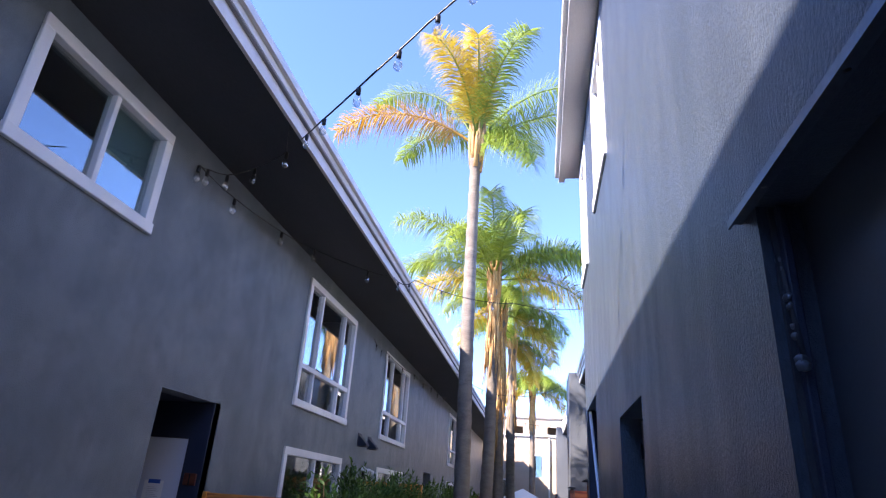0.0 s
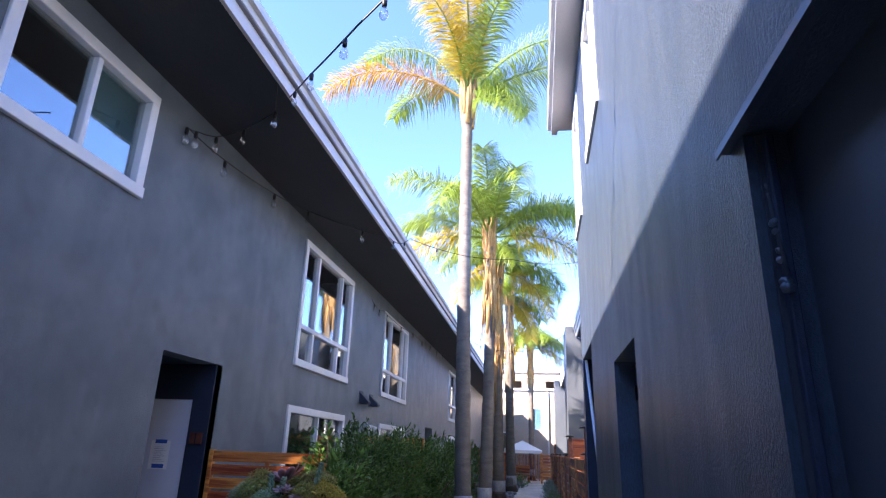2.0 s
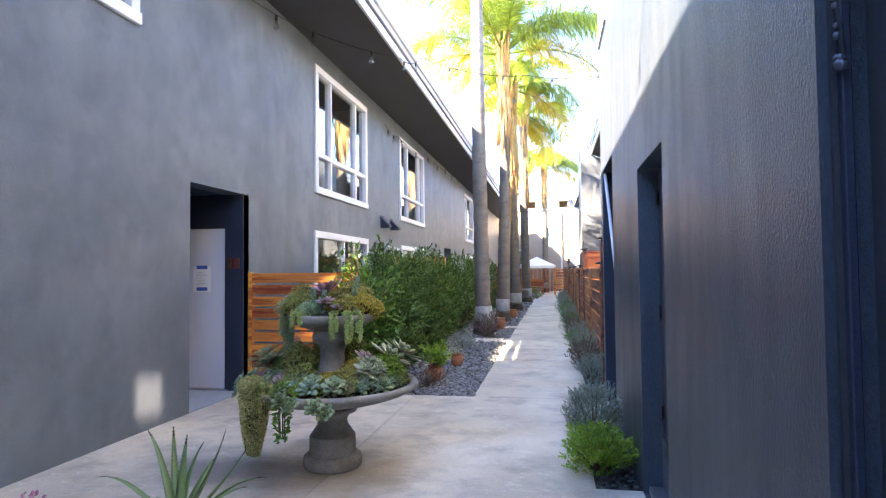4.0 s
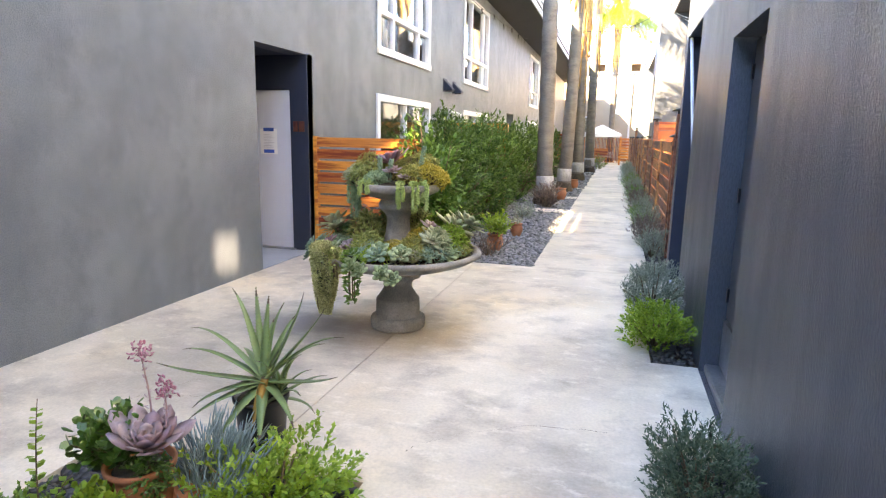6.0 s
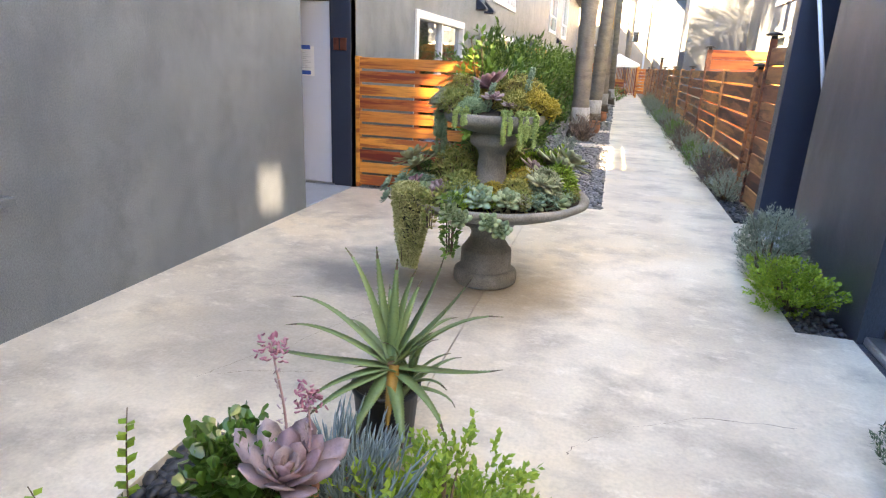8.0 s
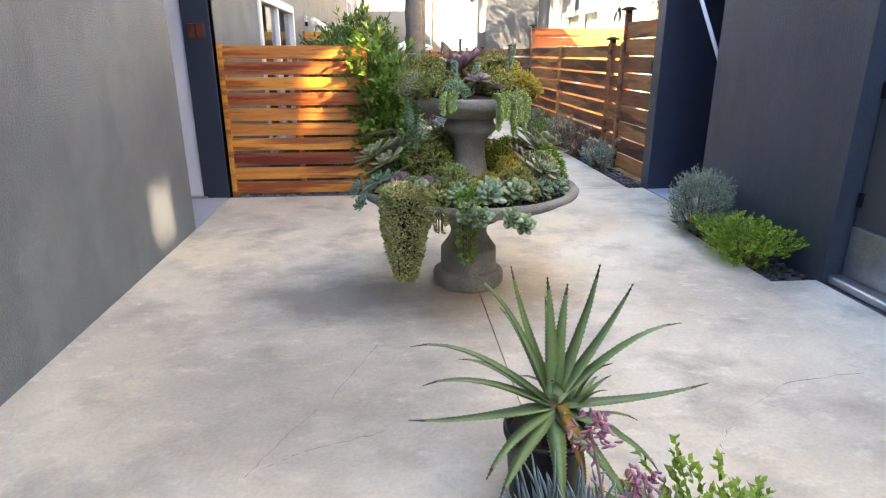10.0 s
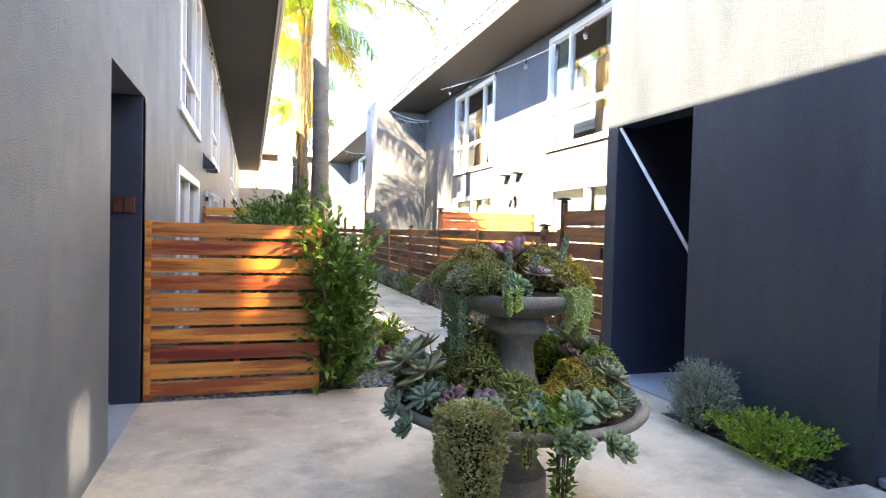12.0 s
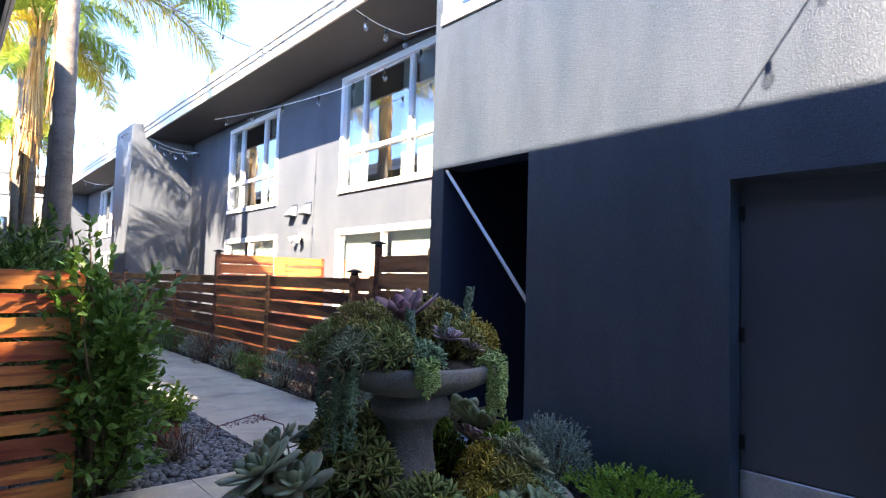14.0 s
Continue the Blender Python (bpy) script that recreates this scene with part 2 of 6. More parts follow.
M["band"] = surface("worn_pale_paint", (0.36, 0.35, 0.33), (0.5, 0.48, 0.46), 8, (1, 1, 0.5), 0.8, 40, 0.3, 0.4, 30, 0.006, third=(0.22, 0.2, 0.18), third_scale=5)
M["boot"] = surface("dry_palm_husk", (0.42, 0.22, 0.08), (0.62, 0.38, 0.16), 6, (1, 1, 0.3), 0.9, 40, 0.3, 0.5, 30, 0.01)
M["tan"] = surface("tan_stucco", (0.42, 0.34, 0.26), (0.5, 0.41, 0.32), 0.6, (1, 1, 1), 0.85, 60, 0.1, 0.3, 40, 0.005)
M["roof"] = surface("grey_roofing", (0.2, 0.19, 0.18), (0.27, 0.26, 0.25), 1.5, (1, 1, 1), 0.9, 60, 0.2, 0.3, 40, 0.005)
M["room"] = surface("room_wall_paint", (0.5, 0.48, 0.44), (0.55, 0.53, 0.5), 0.8, (1, 1, 1), 0.9, 60, 0.03, 0.0)
M["blind"] = surface("pale_blind_cloth", (0.62, 0.62, 0.56), (0.7, 0.7, 0.64), 2, (1, 1, 0.4), 0.9, 60, 0.1, 0.2, 30)
M["tealblind"] = surface("pale_teal_blind_cloth", (0.3, 0.5, 0.52), (0.38, 0.58, 0.58), 2, (1, 1, 0.4), 0.9, 60, 0.1, 0.2, 30)
M["canvas"] = surface("white_canvas", (0.75, 0.73, 0.7), (0.8, 0.78, 0.75), 2, (1, 1, 1), 0.8, 60, 0.05, 0.1, 30)
M["paper"] = surface("white_paper", (0.86, 0.86, 0.85), (0.9, 0.9, 0.89), 5, (1, 1, 1), 0.7, 60, 0.03, 0.0)
M["print"] = surface("grey_print", (0.4, 0.4, 0.42), (0.46, 0.46, 0.48), 5, (1, 1, 1), 0.7, 60, 0.03, 0.0)
M["tape"] = surface("blue_tape", (0.02, 0.1, 0.45), (0.03, 0.12, 0.5), 5, (1, 1, 1), 0.6, 60, 0.1, 0.0)
M["earth"] = surface("bare_earth", (0.1, 0.085, 0.07), (0.16, 0.14, 0.115), 1.5, (1, 1, 1), 0.95, 30, 0.3, 0.5, 30, 0.02)
M["crack"] = surface("dark_joint", (0.07, 0.062, 0.055), (0.1, 0.09, 0.08), 8, (1, 1, 1), 0.95, 60, 0.2, 0.0)
M["copper"] = surface("rusty_copper", (0.12, 0.032, 0.018), (0.19, 0.055, 0.03), 12, (1, 1, 1), 0.5, 60, 0.3, 0.3, 60, 0.002, metal=0.3)
M["glass"] = glass_pane("window_glass", (0.75, 0.82, 0.82))
M["bulb"] = glass_pane("bulb_glass", (0.9, 0.9, 0.88))

# ---- mesh helpers ----
def box(bm, x0, x1, y0, y1, z0, z1, bevel=0.0):
    vs = [bm.verts.new(p) for p in ((x0, y0, z0), (x1, y0, z0), (x1, y1, z0), (x0, y1, z0), (x0, y0, z1), (x1, y0, z1), (x1, y1, z1), (x0, y1, z1))]
    fs = [bm.faces.new([vs[i] for i in q]) for q in ((0, 3, 2, 1), (4, 5, 6, 7), (0, 1, 5, 4), (1, 2, 6, 5), (2, 3, 7, 6), (3, 0, 4, 7))]
    if bevel:
        es = {e for f in fs for e in f.edges}
        bmesh.ops.bevel(bm, geom=list(es), offset=bevel, segments=1, affect='EDGES')
    return bm


def boxed(*dims, bevel=0.0):
    return box(bmesh.new(), *dims, bevel=bevel)


def lathe(bm, profile, cx=0.0, cy=0.0, n=40, wobble=0.0):
    rings = []
    for r, z in profile:
        ring = []
        for i in range(n):
            a = 2 * math.pi * i / n
            k = 1 + wobble * noise.noise((3 * math.cos(a), 3 * math.sin(a), 8 * z))
            ring.append(bm.verts.new((cx + r * k * math.cos(a), cy + r * k * math.sin(a), z)))
        rings.append(ring)
    for a, b in zip(rings, rings[1:]):
        for i in range(n):
            f = bm.faces.new((a[i], a[(i + 1) % n], b[(i + 1) % n], b[i]))
            f.smooth = True
    bm.faces.new(rings[0][::-1])
    bm.faces.new(rings[-1])
    return bm


def tube(bm, points, radii, n=8):
    """A round tube along points, with a radius at each (or one for all)."""
    if isinstance(radii, (int, float)):
        radii = [radii] * len(points)
    pts = [Vector(p) for p in points]
    rings, side = [], None
    for i, p in enumerate(pts):
        d = (pts[min(i + 1, len(pts) - 1)] - pts[max(i - 1, 0)]).normalized()
        if side is None:
            side = d.orthogonal().normalized()
        side = (side - d * side.dot(d)).normalized()
        up = d.cross(side)
        rings.append([bm.verts.new(p + radii[i] * (math.cos(2 * math.pi * k / n) * side + math.sin(2 * math.pi * k / n) * up)) for k in range(n)])
    for a, b in zip(rings, rings[1:]):
        for k in range(n):
            bm.faces.new((a[k], a[(k + 1) % n], b[(k + 1) % n], b[k])).smooth = True
    bm.faces.new(rings[0][::-1])
    bm.faces.new(rings[-1])
    return bm


def mesh_of(name, bm, material):
    me = bpy.data.meshes.new(name)
    bm.to_mesh(me)
    bm.free()
    for m in material if isinstance(material, (list, tuple)) else [material]:
        me.materials.append(m)
    return me


def part(name, bm, material, parent=None, label=""):
    ob = new(name, mesh_of(name, bm, material))
    ob.parent = parent
    return tagged(ob, label)


def thing(name, label, category, group="", at=(0, 0, 0)):
    ob = new(name)
    ob.location = at
    return tagged(ob, label, category, group)


def structure(name, bm, material, label, category):
    return tagged(part(name, bm, material), label, category, "", "structure")


def pierced(axis, near, far, u0, u1, z0, z1, holes):
    """A wall slab between near and far on one axis, from u0 to u1 and z0 to z1, with holes (u0, u1, z0, z1) through it."""
    bm = bmesh.new()
    us = sorted({u0, u1, *(min(max(v, u0), u1) for h in holes for v in h[:2])})
    zs = sorted({z0, z1, *(min(max(v, z0), z1) for h in holes for v in h[2:])})

    def solid(i, j):
        if not (0 <= i < len(us) - 1 and 0 <= j < len(zs) - 1):
            return False
        u, z = (us[i] + us[i + 1]) / 2, (zs[j] + zs[j + 1]) / 2
        return not any(h[0] < u < h[1] and h[2] < z < h[3] for h in holes)

    def v(d, u, z):
        return {"x": (d, u, z), "y": (u, d, z), "z": (u, z, d)}[axis]

    def quad(*ps):
        bm.faces.new([bm.verts.new(p) for p in ps])

    for i in range(len(us) - 1):
        for j in range(len(zs) - 1):
            if not solid(i, j):
                continue
            a, b, c, d = us[i], us[i + 1], zs[j], zs[j + 1]
            for depth in (near, far):
                quad(v(depth, a, c), v(depth, b, c), v(depth, b, d), v(depth, a, d))
            if not solid(i - 1, j):
                quad(v(near, a, c), v(far, a, c), v(far, a, d), v(near, a, d))
            if not solid(i + 1, j):
                quad(v(near, b, c), v(far, b, c), v(far, b, d), v(near, b, d))
            if not solid(i, j - 1):
                quad(v(near, a, c), v(far, a, c), v(far, b, c), v(near, b, c))
            if not solid(i, j + 1):
                quad(v(near, a, d), v(far, a, d), v(far, b, d), v(near, b, d))
    bmesh.ops.remove_doubles(bm, verts=bm.verts, dist=1e-5)
    bmesh.ops.recalc_face_normals(bm, faces=bm.faces)
    return bm


XR, XF = 4.375, 6.62          # faces of the right block and of the right facade
PERIOD = 17.0

# ---- ground ----
bm = bmesh.new()
s = 600
bm.faces.new([bm.verts.new(p) for p in ((-s, -s, -0.06), (s, -s, -0.06), (s, s, -0.06), (-s, s, -0.06))])
structure("ground", bm, M["earth"], "bare brown earth reaching to the horizon", "ground")
BED = (1.38, 2.75, -4.5, -3.5)
beds = [BED, (4.07, 4.6, -1.555, -0.05), (4.07, 4.6, -4.0, -2.835)]
bm = pierced("z", -0.05, 0.0, 0.0, 2.166, -11, 1.235, [BED, (0.0, 1.5, 1.15, 1.235)])
structure("pavement", bm, M["concrete"], "weathered pale concrete patio slab with stains and painted shade", "patio")
bm = pierced("z", -0.05, 0.0, 2.172, XR, -11, 1.235, beds)
structure("pavement", bm, M["concrete"], "weathered pale concrete patio slab beside the house wall", "patio")
for i in range(12):
    y = 1.24 + 2.9 * i
    structure("pavement", boxed(2.87, 4.2, y + 0.003, y + 2.895, -0.05, 0.0), M["concrete"], "pale concrete slab of the garden path", "path")
structure("pavement", boxed(XR, 5.9, -0.1, 1.2, -0.04, 0.012), M["blueconc"], "pale blue-grey concrete stair landing", "landing")
structure("pavement", boxed(-1.7, 0.0, 0.0, 1.13, -0.04, 0.012), M["blueconc"], "pale blue-grey concrete door landing", "landing")

# ---- left house ----
LU = [(3.44, 6.10, 2.83, 4.87), (8.93, 11.74, 2.83, 4.87)]
LL = [(3.40, 6.15, 0.12, 2.11), (9.02, 11.8, 0.12, 2.09)]
W0 = (-2.58, -0.89, 3.87, 4.91)
left_up = [W0] + [(a + k * PERIOD, b + k * PERIOD, c, d) for k in (0, 1) for a, b, c, d in LU]
left_low = [(a + k * PERIOD, b + k * PERIOD, c, d) for k in (0, 1) for a, b, c, d in LL]
RECESS = (0.0, 1.121, 0.0, 2.467)
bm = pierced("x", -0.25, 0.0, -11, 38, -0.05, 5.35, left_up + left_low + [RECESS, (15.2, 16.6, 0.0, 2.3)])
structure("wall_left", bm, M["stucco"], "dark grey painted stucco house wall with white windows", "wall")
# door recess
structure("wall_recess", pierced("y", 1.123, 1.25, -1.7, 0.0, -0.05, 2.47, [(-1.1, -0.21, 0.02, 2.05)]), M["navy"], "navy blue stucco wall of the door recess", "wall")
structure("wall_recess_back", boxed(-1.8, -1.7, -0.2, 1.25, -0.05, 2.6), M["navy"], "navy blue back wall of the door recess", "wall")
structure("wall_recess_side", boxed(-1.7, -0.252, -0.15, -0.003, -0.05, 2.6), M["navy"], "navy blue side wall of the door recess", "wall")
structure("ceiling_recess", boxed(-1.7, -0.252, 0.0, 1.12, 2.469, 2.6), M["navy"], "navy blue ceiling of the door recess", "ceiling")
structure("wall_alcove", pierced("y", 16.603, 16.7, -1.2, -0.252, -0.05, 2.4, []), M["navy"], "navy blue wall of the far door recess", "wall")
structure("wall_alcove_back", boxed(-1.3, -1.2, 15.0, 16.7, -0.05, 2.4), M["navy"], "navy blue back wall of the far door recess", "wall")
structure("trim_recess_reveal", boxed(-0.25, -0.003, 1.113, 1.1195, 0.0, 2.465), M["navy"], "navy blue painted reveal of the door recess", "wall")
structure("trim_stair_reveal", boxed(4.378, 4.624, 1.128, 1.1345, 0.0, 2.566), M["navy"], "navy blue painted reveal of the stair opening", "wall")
# rooms behind the windows
structure("wall_rooms_left", boxed(-4.3, -4.2, -11, 38, 0, 5.3), M["room"], "pale room wall behind the windows", "wall")
structure("floor_rooms_left", boxed(-4.2, -0.252, -11, 38, 2.62, 2.75), M["room"], "upper room floor behind the windows", "floor")
for y in (-11, -3.2, 2.2, 7.3, 13.5, 19.5, 25, 31, 37.9):
    structure("wall_partition", boxed(-4.2, -0.252, y, y + 0.1, 2.75, 5.3), M["room"], "pale room partition behind the windows", "wall")
structure("ceiling_left_soffit", boxed(-6, 1.2, -11, 38, 5.22, 5.34), M["soffit"], "dark charcoal painted soffit under the roof", "soffit")
bm = boxed(1.2, 1.24, -11, 38, 5.2, 5.43)
box(bm, 1.24, 1.29, -11, 38, 5.36, 5.47)
box(bm, 1.29, 1.34, -11, 38, 5.44, 5.53)
structure("trim_left_fascia", bm, M["fascia"], "pale stepped fascia board and gutter along the eave", "fascia")
structure("roof_left", boxed(-6, 1.28, -11, 38, 5.345, 5.46), M["roof"], "flat grey roof of the house", "roof")
structure("wall_left_back", boxed(-6.1, -6.0, -11, 38, 0, 5.46), M["stucco"], "grey stucco back wall of the house", "wall")


def window(name, axis_x, face, y0, y1, z0, z1, cols, transom, label, blind=None, cloth="blind"):
    """A window in a wall at x = face that looks along +x (axis_x=1) or -x. cols: where uprights stand, as shares of the width."""
    w = tagged(thing(name, label, "window"), kind="structure")
    w.location = (face, (y0 + y1) / 2, z0)
    d = axis_x
    hw, h = (y1 - y0) / 2, z1 - z0
    f = 0.065

    def bar(nm, a, b, c, e, x0, x1, par, mat="white"):
        lo, hi = sorted((d * x0, d * x1))
        return part(nm, boxed(lo, hi, a, b, c, e, bevel=0.006), M[mat], par)

    fr = bar("window_frame", -hw - 0.05, hw + 0.05, h - f, h + 0.05, -0.1, 0.03, w)
    bar("window_sill", -hw - 0.06, hw + 0.06, -0.05, f, -0.1, 0.045, w)
    bar("window_jamb", -hw - 0.05, -hw + f, f, h - f, -0.1, 0.03, w)
    bar("window_jamb", hw - f, hw + 0.05, f, h - f, -0.1, 0.03, w)
    ys = [-hw + f] + [-hw + 2 * hw * c for c in cols] + [hw - f]
    for yc in ys[1:-1]:
        bar("mullion", yc - 0.03, yc + 0.03, f, h - f, -0.09, 0.01, w)
    zs = [f] + ([transom * h] if transom else []) + [h - f]
    if transom:
        bar("transom", -hw + f, hw - f, zs[1] - 0.04, zs[1] + 0.04, -0.085, 0.015, w)
    for a, b in zip(ys, ys[1:]):
        for c, e in zip(zs, zs[1:]):
            pn = part("pane", boxed(*sorted((d * -0.055, d * -0.048)), a, b, c, e), M["glass"], w)
            pn.visible_shadow = False
    if blind:
        for a, b, c, e in blind:
            part("blind", boxed(*sorted((d * -0.16, d * -0.15)), -hw + 2 * hw * a, -hw + 2 * hw * b, h * c, h * e), M[cloth], w, "pale cloth blind behind the glass")
    return w


WL = "white-framed window with dark glass in the grey wall"
window("window_1", 1, 0, *W0, [0.53], 0, "white-framed sliding window with a teal blind under the soffit", [(0.55, 0.98, 0.0, 1.0)], "tealblind")
for k in (0, 1):
    for n, (a, b, c, d) in enumerate(LU):
        window("window_2", 1, 0, a + k * PERIOD, b + k * PERIOD, c, d, [0.26, 0.76] if n == 0 else [0.3, 0.8], 0.3, "white-framed five-light upper window with dark glass")
    for n, (a, b, c, d) in enumerate(LL):
        window("window_3", 1, 0, a + k * PERIOD, b + k * PERIOD, c, d, [0.5], 0, "white-framed sliding patio door at the ground floor")

# ---- right block ----
STAIR = (0.045, 1.136, 0.0, 2.568)
DOOR_R = (-2.5, -1.6, 0.0, 2.15)
BAY = (-9.5, -4.34, 0.0, 2.3)
TOPW = [(0.42, 1.15, 4.05, 5.5), (-1.55, -0.6, 4.2, 5.5)]
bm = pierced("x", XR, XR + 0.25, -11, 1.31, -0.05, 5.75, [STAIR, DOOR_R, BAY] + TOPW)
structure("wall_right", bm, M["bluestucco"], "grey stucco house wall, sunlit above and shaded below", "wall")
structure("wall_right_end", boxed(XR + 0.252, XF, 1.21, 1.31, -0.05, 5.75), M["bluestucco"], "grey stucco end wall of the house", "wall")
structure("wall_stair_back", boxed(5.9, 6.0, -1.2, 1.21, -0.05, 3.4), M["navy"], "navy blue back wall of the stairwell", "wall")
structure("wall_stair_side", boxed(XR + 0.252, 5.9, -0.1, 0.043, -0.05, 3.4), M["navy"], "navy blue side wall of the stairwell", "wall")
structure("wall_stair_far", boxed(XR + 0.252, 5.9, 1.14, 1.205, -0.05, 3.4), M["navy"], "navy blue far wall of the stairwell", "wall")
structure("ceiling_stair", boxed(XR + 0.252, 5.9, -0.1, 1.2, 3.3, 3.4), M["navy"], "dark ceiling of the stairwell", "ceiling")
structure("wall_right_rooms", boxed(8.5, 8.6, -11, 38, 0, 5.6), M["room"], "pale room wall behind the windows", "wall")
structure("wall_bay_back", boxed(XR + 0.1, XR + 0.16, -9.8, -4.2, -0.05, 2.5), M["darkdoor"], "dark painted panel wall of the deep bay", "wall")
structure("floor_rooms_right", boxed(XF + 0.252, 8.5, 1.4, 38, 2.62, 2.75), M["room"], "upper room floor behind the windows", "floor")
structure("roof_right_block", boxed(4.2, 9, -11, 1.62, 5.755, 5.95), M["fascia"], "pale roof edge of the house block", "roof")
bm = boxed(4.12, 4.2, -11, 1.7, 5.74, 5.9)
box(bm, 4.07, 4.12, -11, 1.72, 5.82, 5.98)
structure("trim_right_block", bm, M["fascia"], "pale stepped gutter of the house block", "fascia")
for y0, y1, z0, z1 in TOPW:
    window("window_4", -1, XR + 0.022, y0, y1, z0, z1, [0.5], 0, "white-framed upper window in the sunlit grey wall")

# ---- right facade ----
RU = [(3.95, 6.91, 3.19, 5.41), (9.85, 12.8, 3.19, 5.41)]
RL = [(3.9, 6.95, 0.12, 2.4), (9.75, 12.85, 0.12, 2.42)]
right_up = [(a + k * PERIOD, b + k * PERIOD, c, d) for k in (0, 1) for a, b, c, d in RU]
right_low = [(a + k * PERIOD, b + k * PERIOD, c, d) for k in (0, 1) for a, b, c, d in RL]
bm = pierced("x", XF, XF + 0.25, 1.21, 38, -0.05, 5.68, right_up + right_low)
structure("wall_facade", bm, M["facade"], "sunlit grey stucco facade with white windows", "wall")
structure("ceiling_right_soffit", boxed(5.28, 9, 1.315, 38, 5.6, 5.72), M["soffit"], "dark charcoal painted soffit under the roof", "soffit")
bm = boxed(5.24, 5.28, 1.315, 38, 5.58, 5.83)
box(bm, 5.2, 5.24, 1.315, 38, 5.76, 5.95)
box(bm, 5.16, 5.2, 1.315, 38, 5.86, 6.03)
structure("trim_right_fascia", bm, M["fascia"], "pale stepped fascia board and gutter along the eave", "fascia")
structure("roof_right", boxed(5.245, 9, 1.73, 38, 5.726, 5.94), M["roof"], "flat grey roof of the house", "roof")
structure("wall_right_back", boxed(9.0, 9.1, -11, 38, 0, 5.9), M["stucco"], "grey stucco back wall of the house", "wall")
for k in (0, 1):
    y = 16.1 + k * PERIOD
    structure("wall_fin", boxed(4.88, XF, y, y + 2.1, -0.05, 5.97), M["facade"], "grey stucco cross wall dividing the yards", "wall")
    for n, (a, b, c, d) in enumerate(RU):
        window("window_5", -1, XF, a + k * PERIOD, b + k * PERIOD, c, d, [0.26, 0.74], 0.33, "white-framed five-light upper window reflecting blue sky", [(0.02, 0.24, 0.02, 0.98), (0.78, 0.97, 0.02, 0.98), (0.28, 0.4, 0.02, 0.98)])
    for n, (a, b, c, d) in enumerate(RL):
        window("window_6", -1, XF, a + k * PERIOD, b + k * PERIOD, c, d, [0.5], 0, "white-framed sliding patio door of the facade", [(0.03, 0.47, 0, 1), (0.55, 0.97, 0, 1)])
# closing walls behind the camera
structure("wall_behind", boxed(-0.3, XR + 0.3, -11.3, -11, 0, 4.5), M["stucco"], "plain grey stucco wall closing the yard", "wall")

# ---- doors, vents, lamps and pipes ----
def entrance_door():
    t = thing("entrance_door", "plain white flush door with a taped paper notice", "door", at=(-0.655, 1.14, 0.03))
    part("door_leaf", boxed(-0.44, 0.44, 0, 0.045, 0, 2.015, bevel=0.004), M["door"], t)
    part("door_frame", boxed(0.44, 0.475, -0.012, 0.06, 0, 2.04), M["navy"], t)
    n = part("notice", boxed(-0.05, 0.195, -0.004, -0.002, 1.215, 1.535), M["paper"], t, "white paper notice with printed lines")
    for z in (1.25, 1.525):
        part("tape", boxed(0.0, 0.15, -0.0065, -0.0045, z - 0.022, z + 0.022), M["tape"], n, "blue masking tape")
    for i in range(9):
        part("text_line", boxed(0.0, 0.15 - 0.03 * (i % 3), -0.0055, -0.0045, 1.3 + 0.02 * i, 1.3035 + 0.02 * i), M["print"], n)
    part("threshold", boxed(-0.44, 0.44, -0.05, 0.05, -0.018, -0.002), M["steel"], t)


entrance_door()
t = thing("number_plaque", "square rusty copper plaque on the navy reveal", "plaque", at=(-0.125, 1.12, 1.6))
part("plate", boxed(-0.075, 0.075, -0.03, 0.0, -0.065, 0.065, bevel=0.004), M["copper"], t)
part("ridge", boxed(-0.006, 0.006, -0.034, -0.03, -0.06, 0.06), M["iron"], t)


def side_door():
    t = thing("service_door", "flush dark grey service door in a shallow recess", "door", at=(XR + 0.13, -2.05, 0.0))
    part("door_leaf", boxed(0, 0.05, -0.44, 0.44, 0.38, 2.13, bevel=0.004), M["darkdoor"], t)
    part("kick_plate", boxed(-0.012, 0.05, -0.44, 0.44, 0.06, 0.375, bevel=0.003), M["steel"], t, "pale worn kick plate")
    part("threshold", boxed(-0.1, 0.06, -0.449, 0.449, 0.0, 0.055, bevel=0.01), M["steel"], t, "worn metal door sill")
    h = part("handle", boxed(-0.05, 0.0, -0.37, -0.35, 1.0, 1.12, bevel=0.004), M["steel"], t)
    for z in (0.5, 1.15, 1.9):
        part("hinge", boxed(-0.014, 0.0, 0.41, 0.44, z, z + 0.09), M["iron"], t)


side_door()
M["flash"] = surface("painted_metal_flashing", (0.1, 0.115, 0.14), (0.15, 0.165, 0.19), 6, (1, 1, 1), 0.35, 60, 0.2, 0.15, 40, 0.002, metal=0.5)
# metal flashing and conduit at the deep bay
t = thing("drip_flashing", "bent dark metal drip flashing above the bay", "flashing", at=(XR, -4.34, 2.3))
part("drip_edge", boxed(-0.036, -0.03, -5.1, 0.1, -0.014, 0.008), M["flash"], t)
part("upstand", boxed(-0.006, 0.0, -5.1, 0.1, 0.008, 0.05), M["flash"], t)
bm = boxed(-0.03, 0.0, -5.1, 0.1, 0.0, 0.008)
part("flashing", bm, M["flash"], t)
for i in range(6):
    part("screw", lathe(bmesh.new(), [(0.001, 0), (0.007, 0.0), (0.005, 0.005)], -0.012, -0.1 - 0.4 * i, 8), M["steel"], t)
t = thing("conduit", "dark painted seal strip with pale plaster lumps", "pipe", at=(XR + 0.035, -4.355, 0.0))
part("pipe", tube(bmesh.new(), [(0, 0.02, 2.29), (0, 0.0, 2.1), (0, -0.03, 1.9)], [0.006, 0.007, 0.006]), M["soffit"], t)
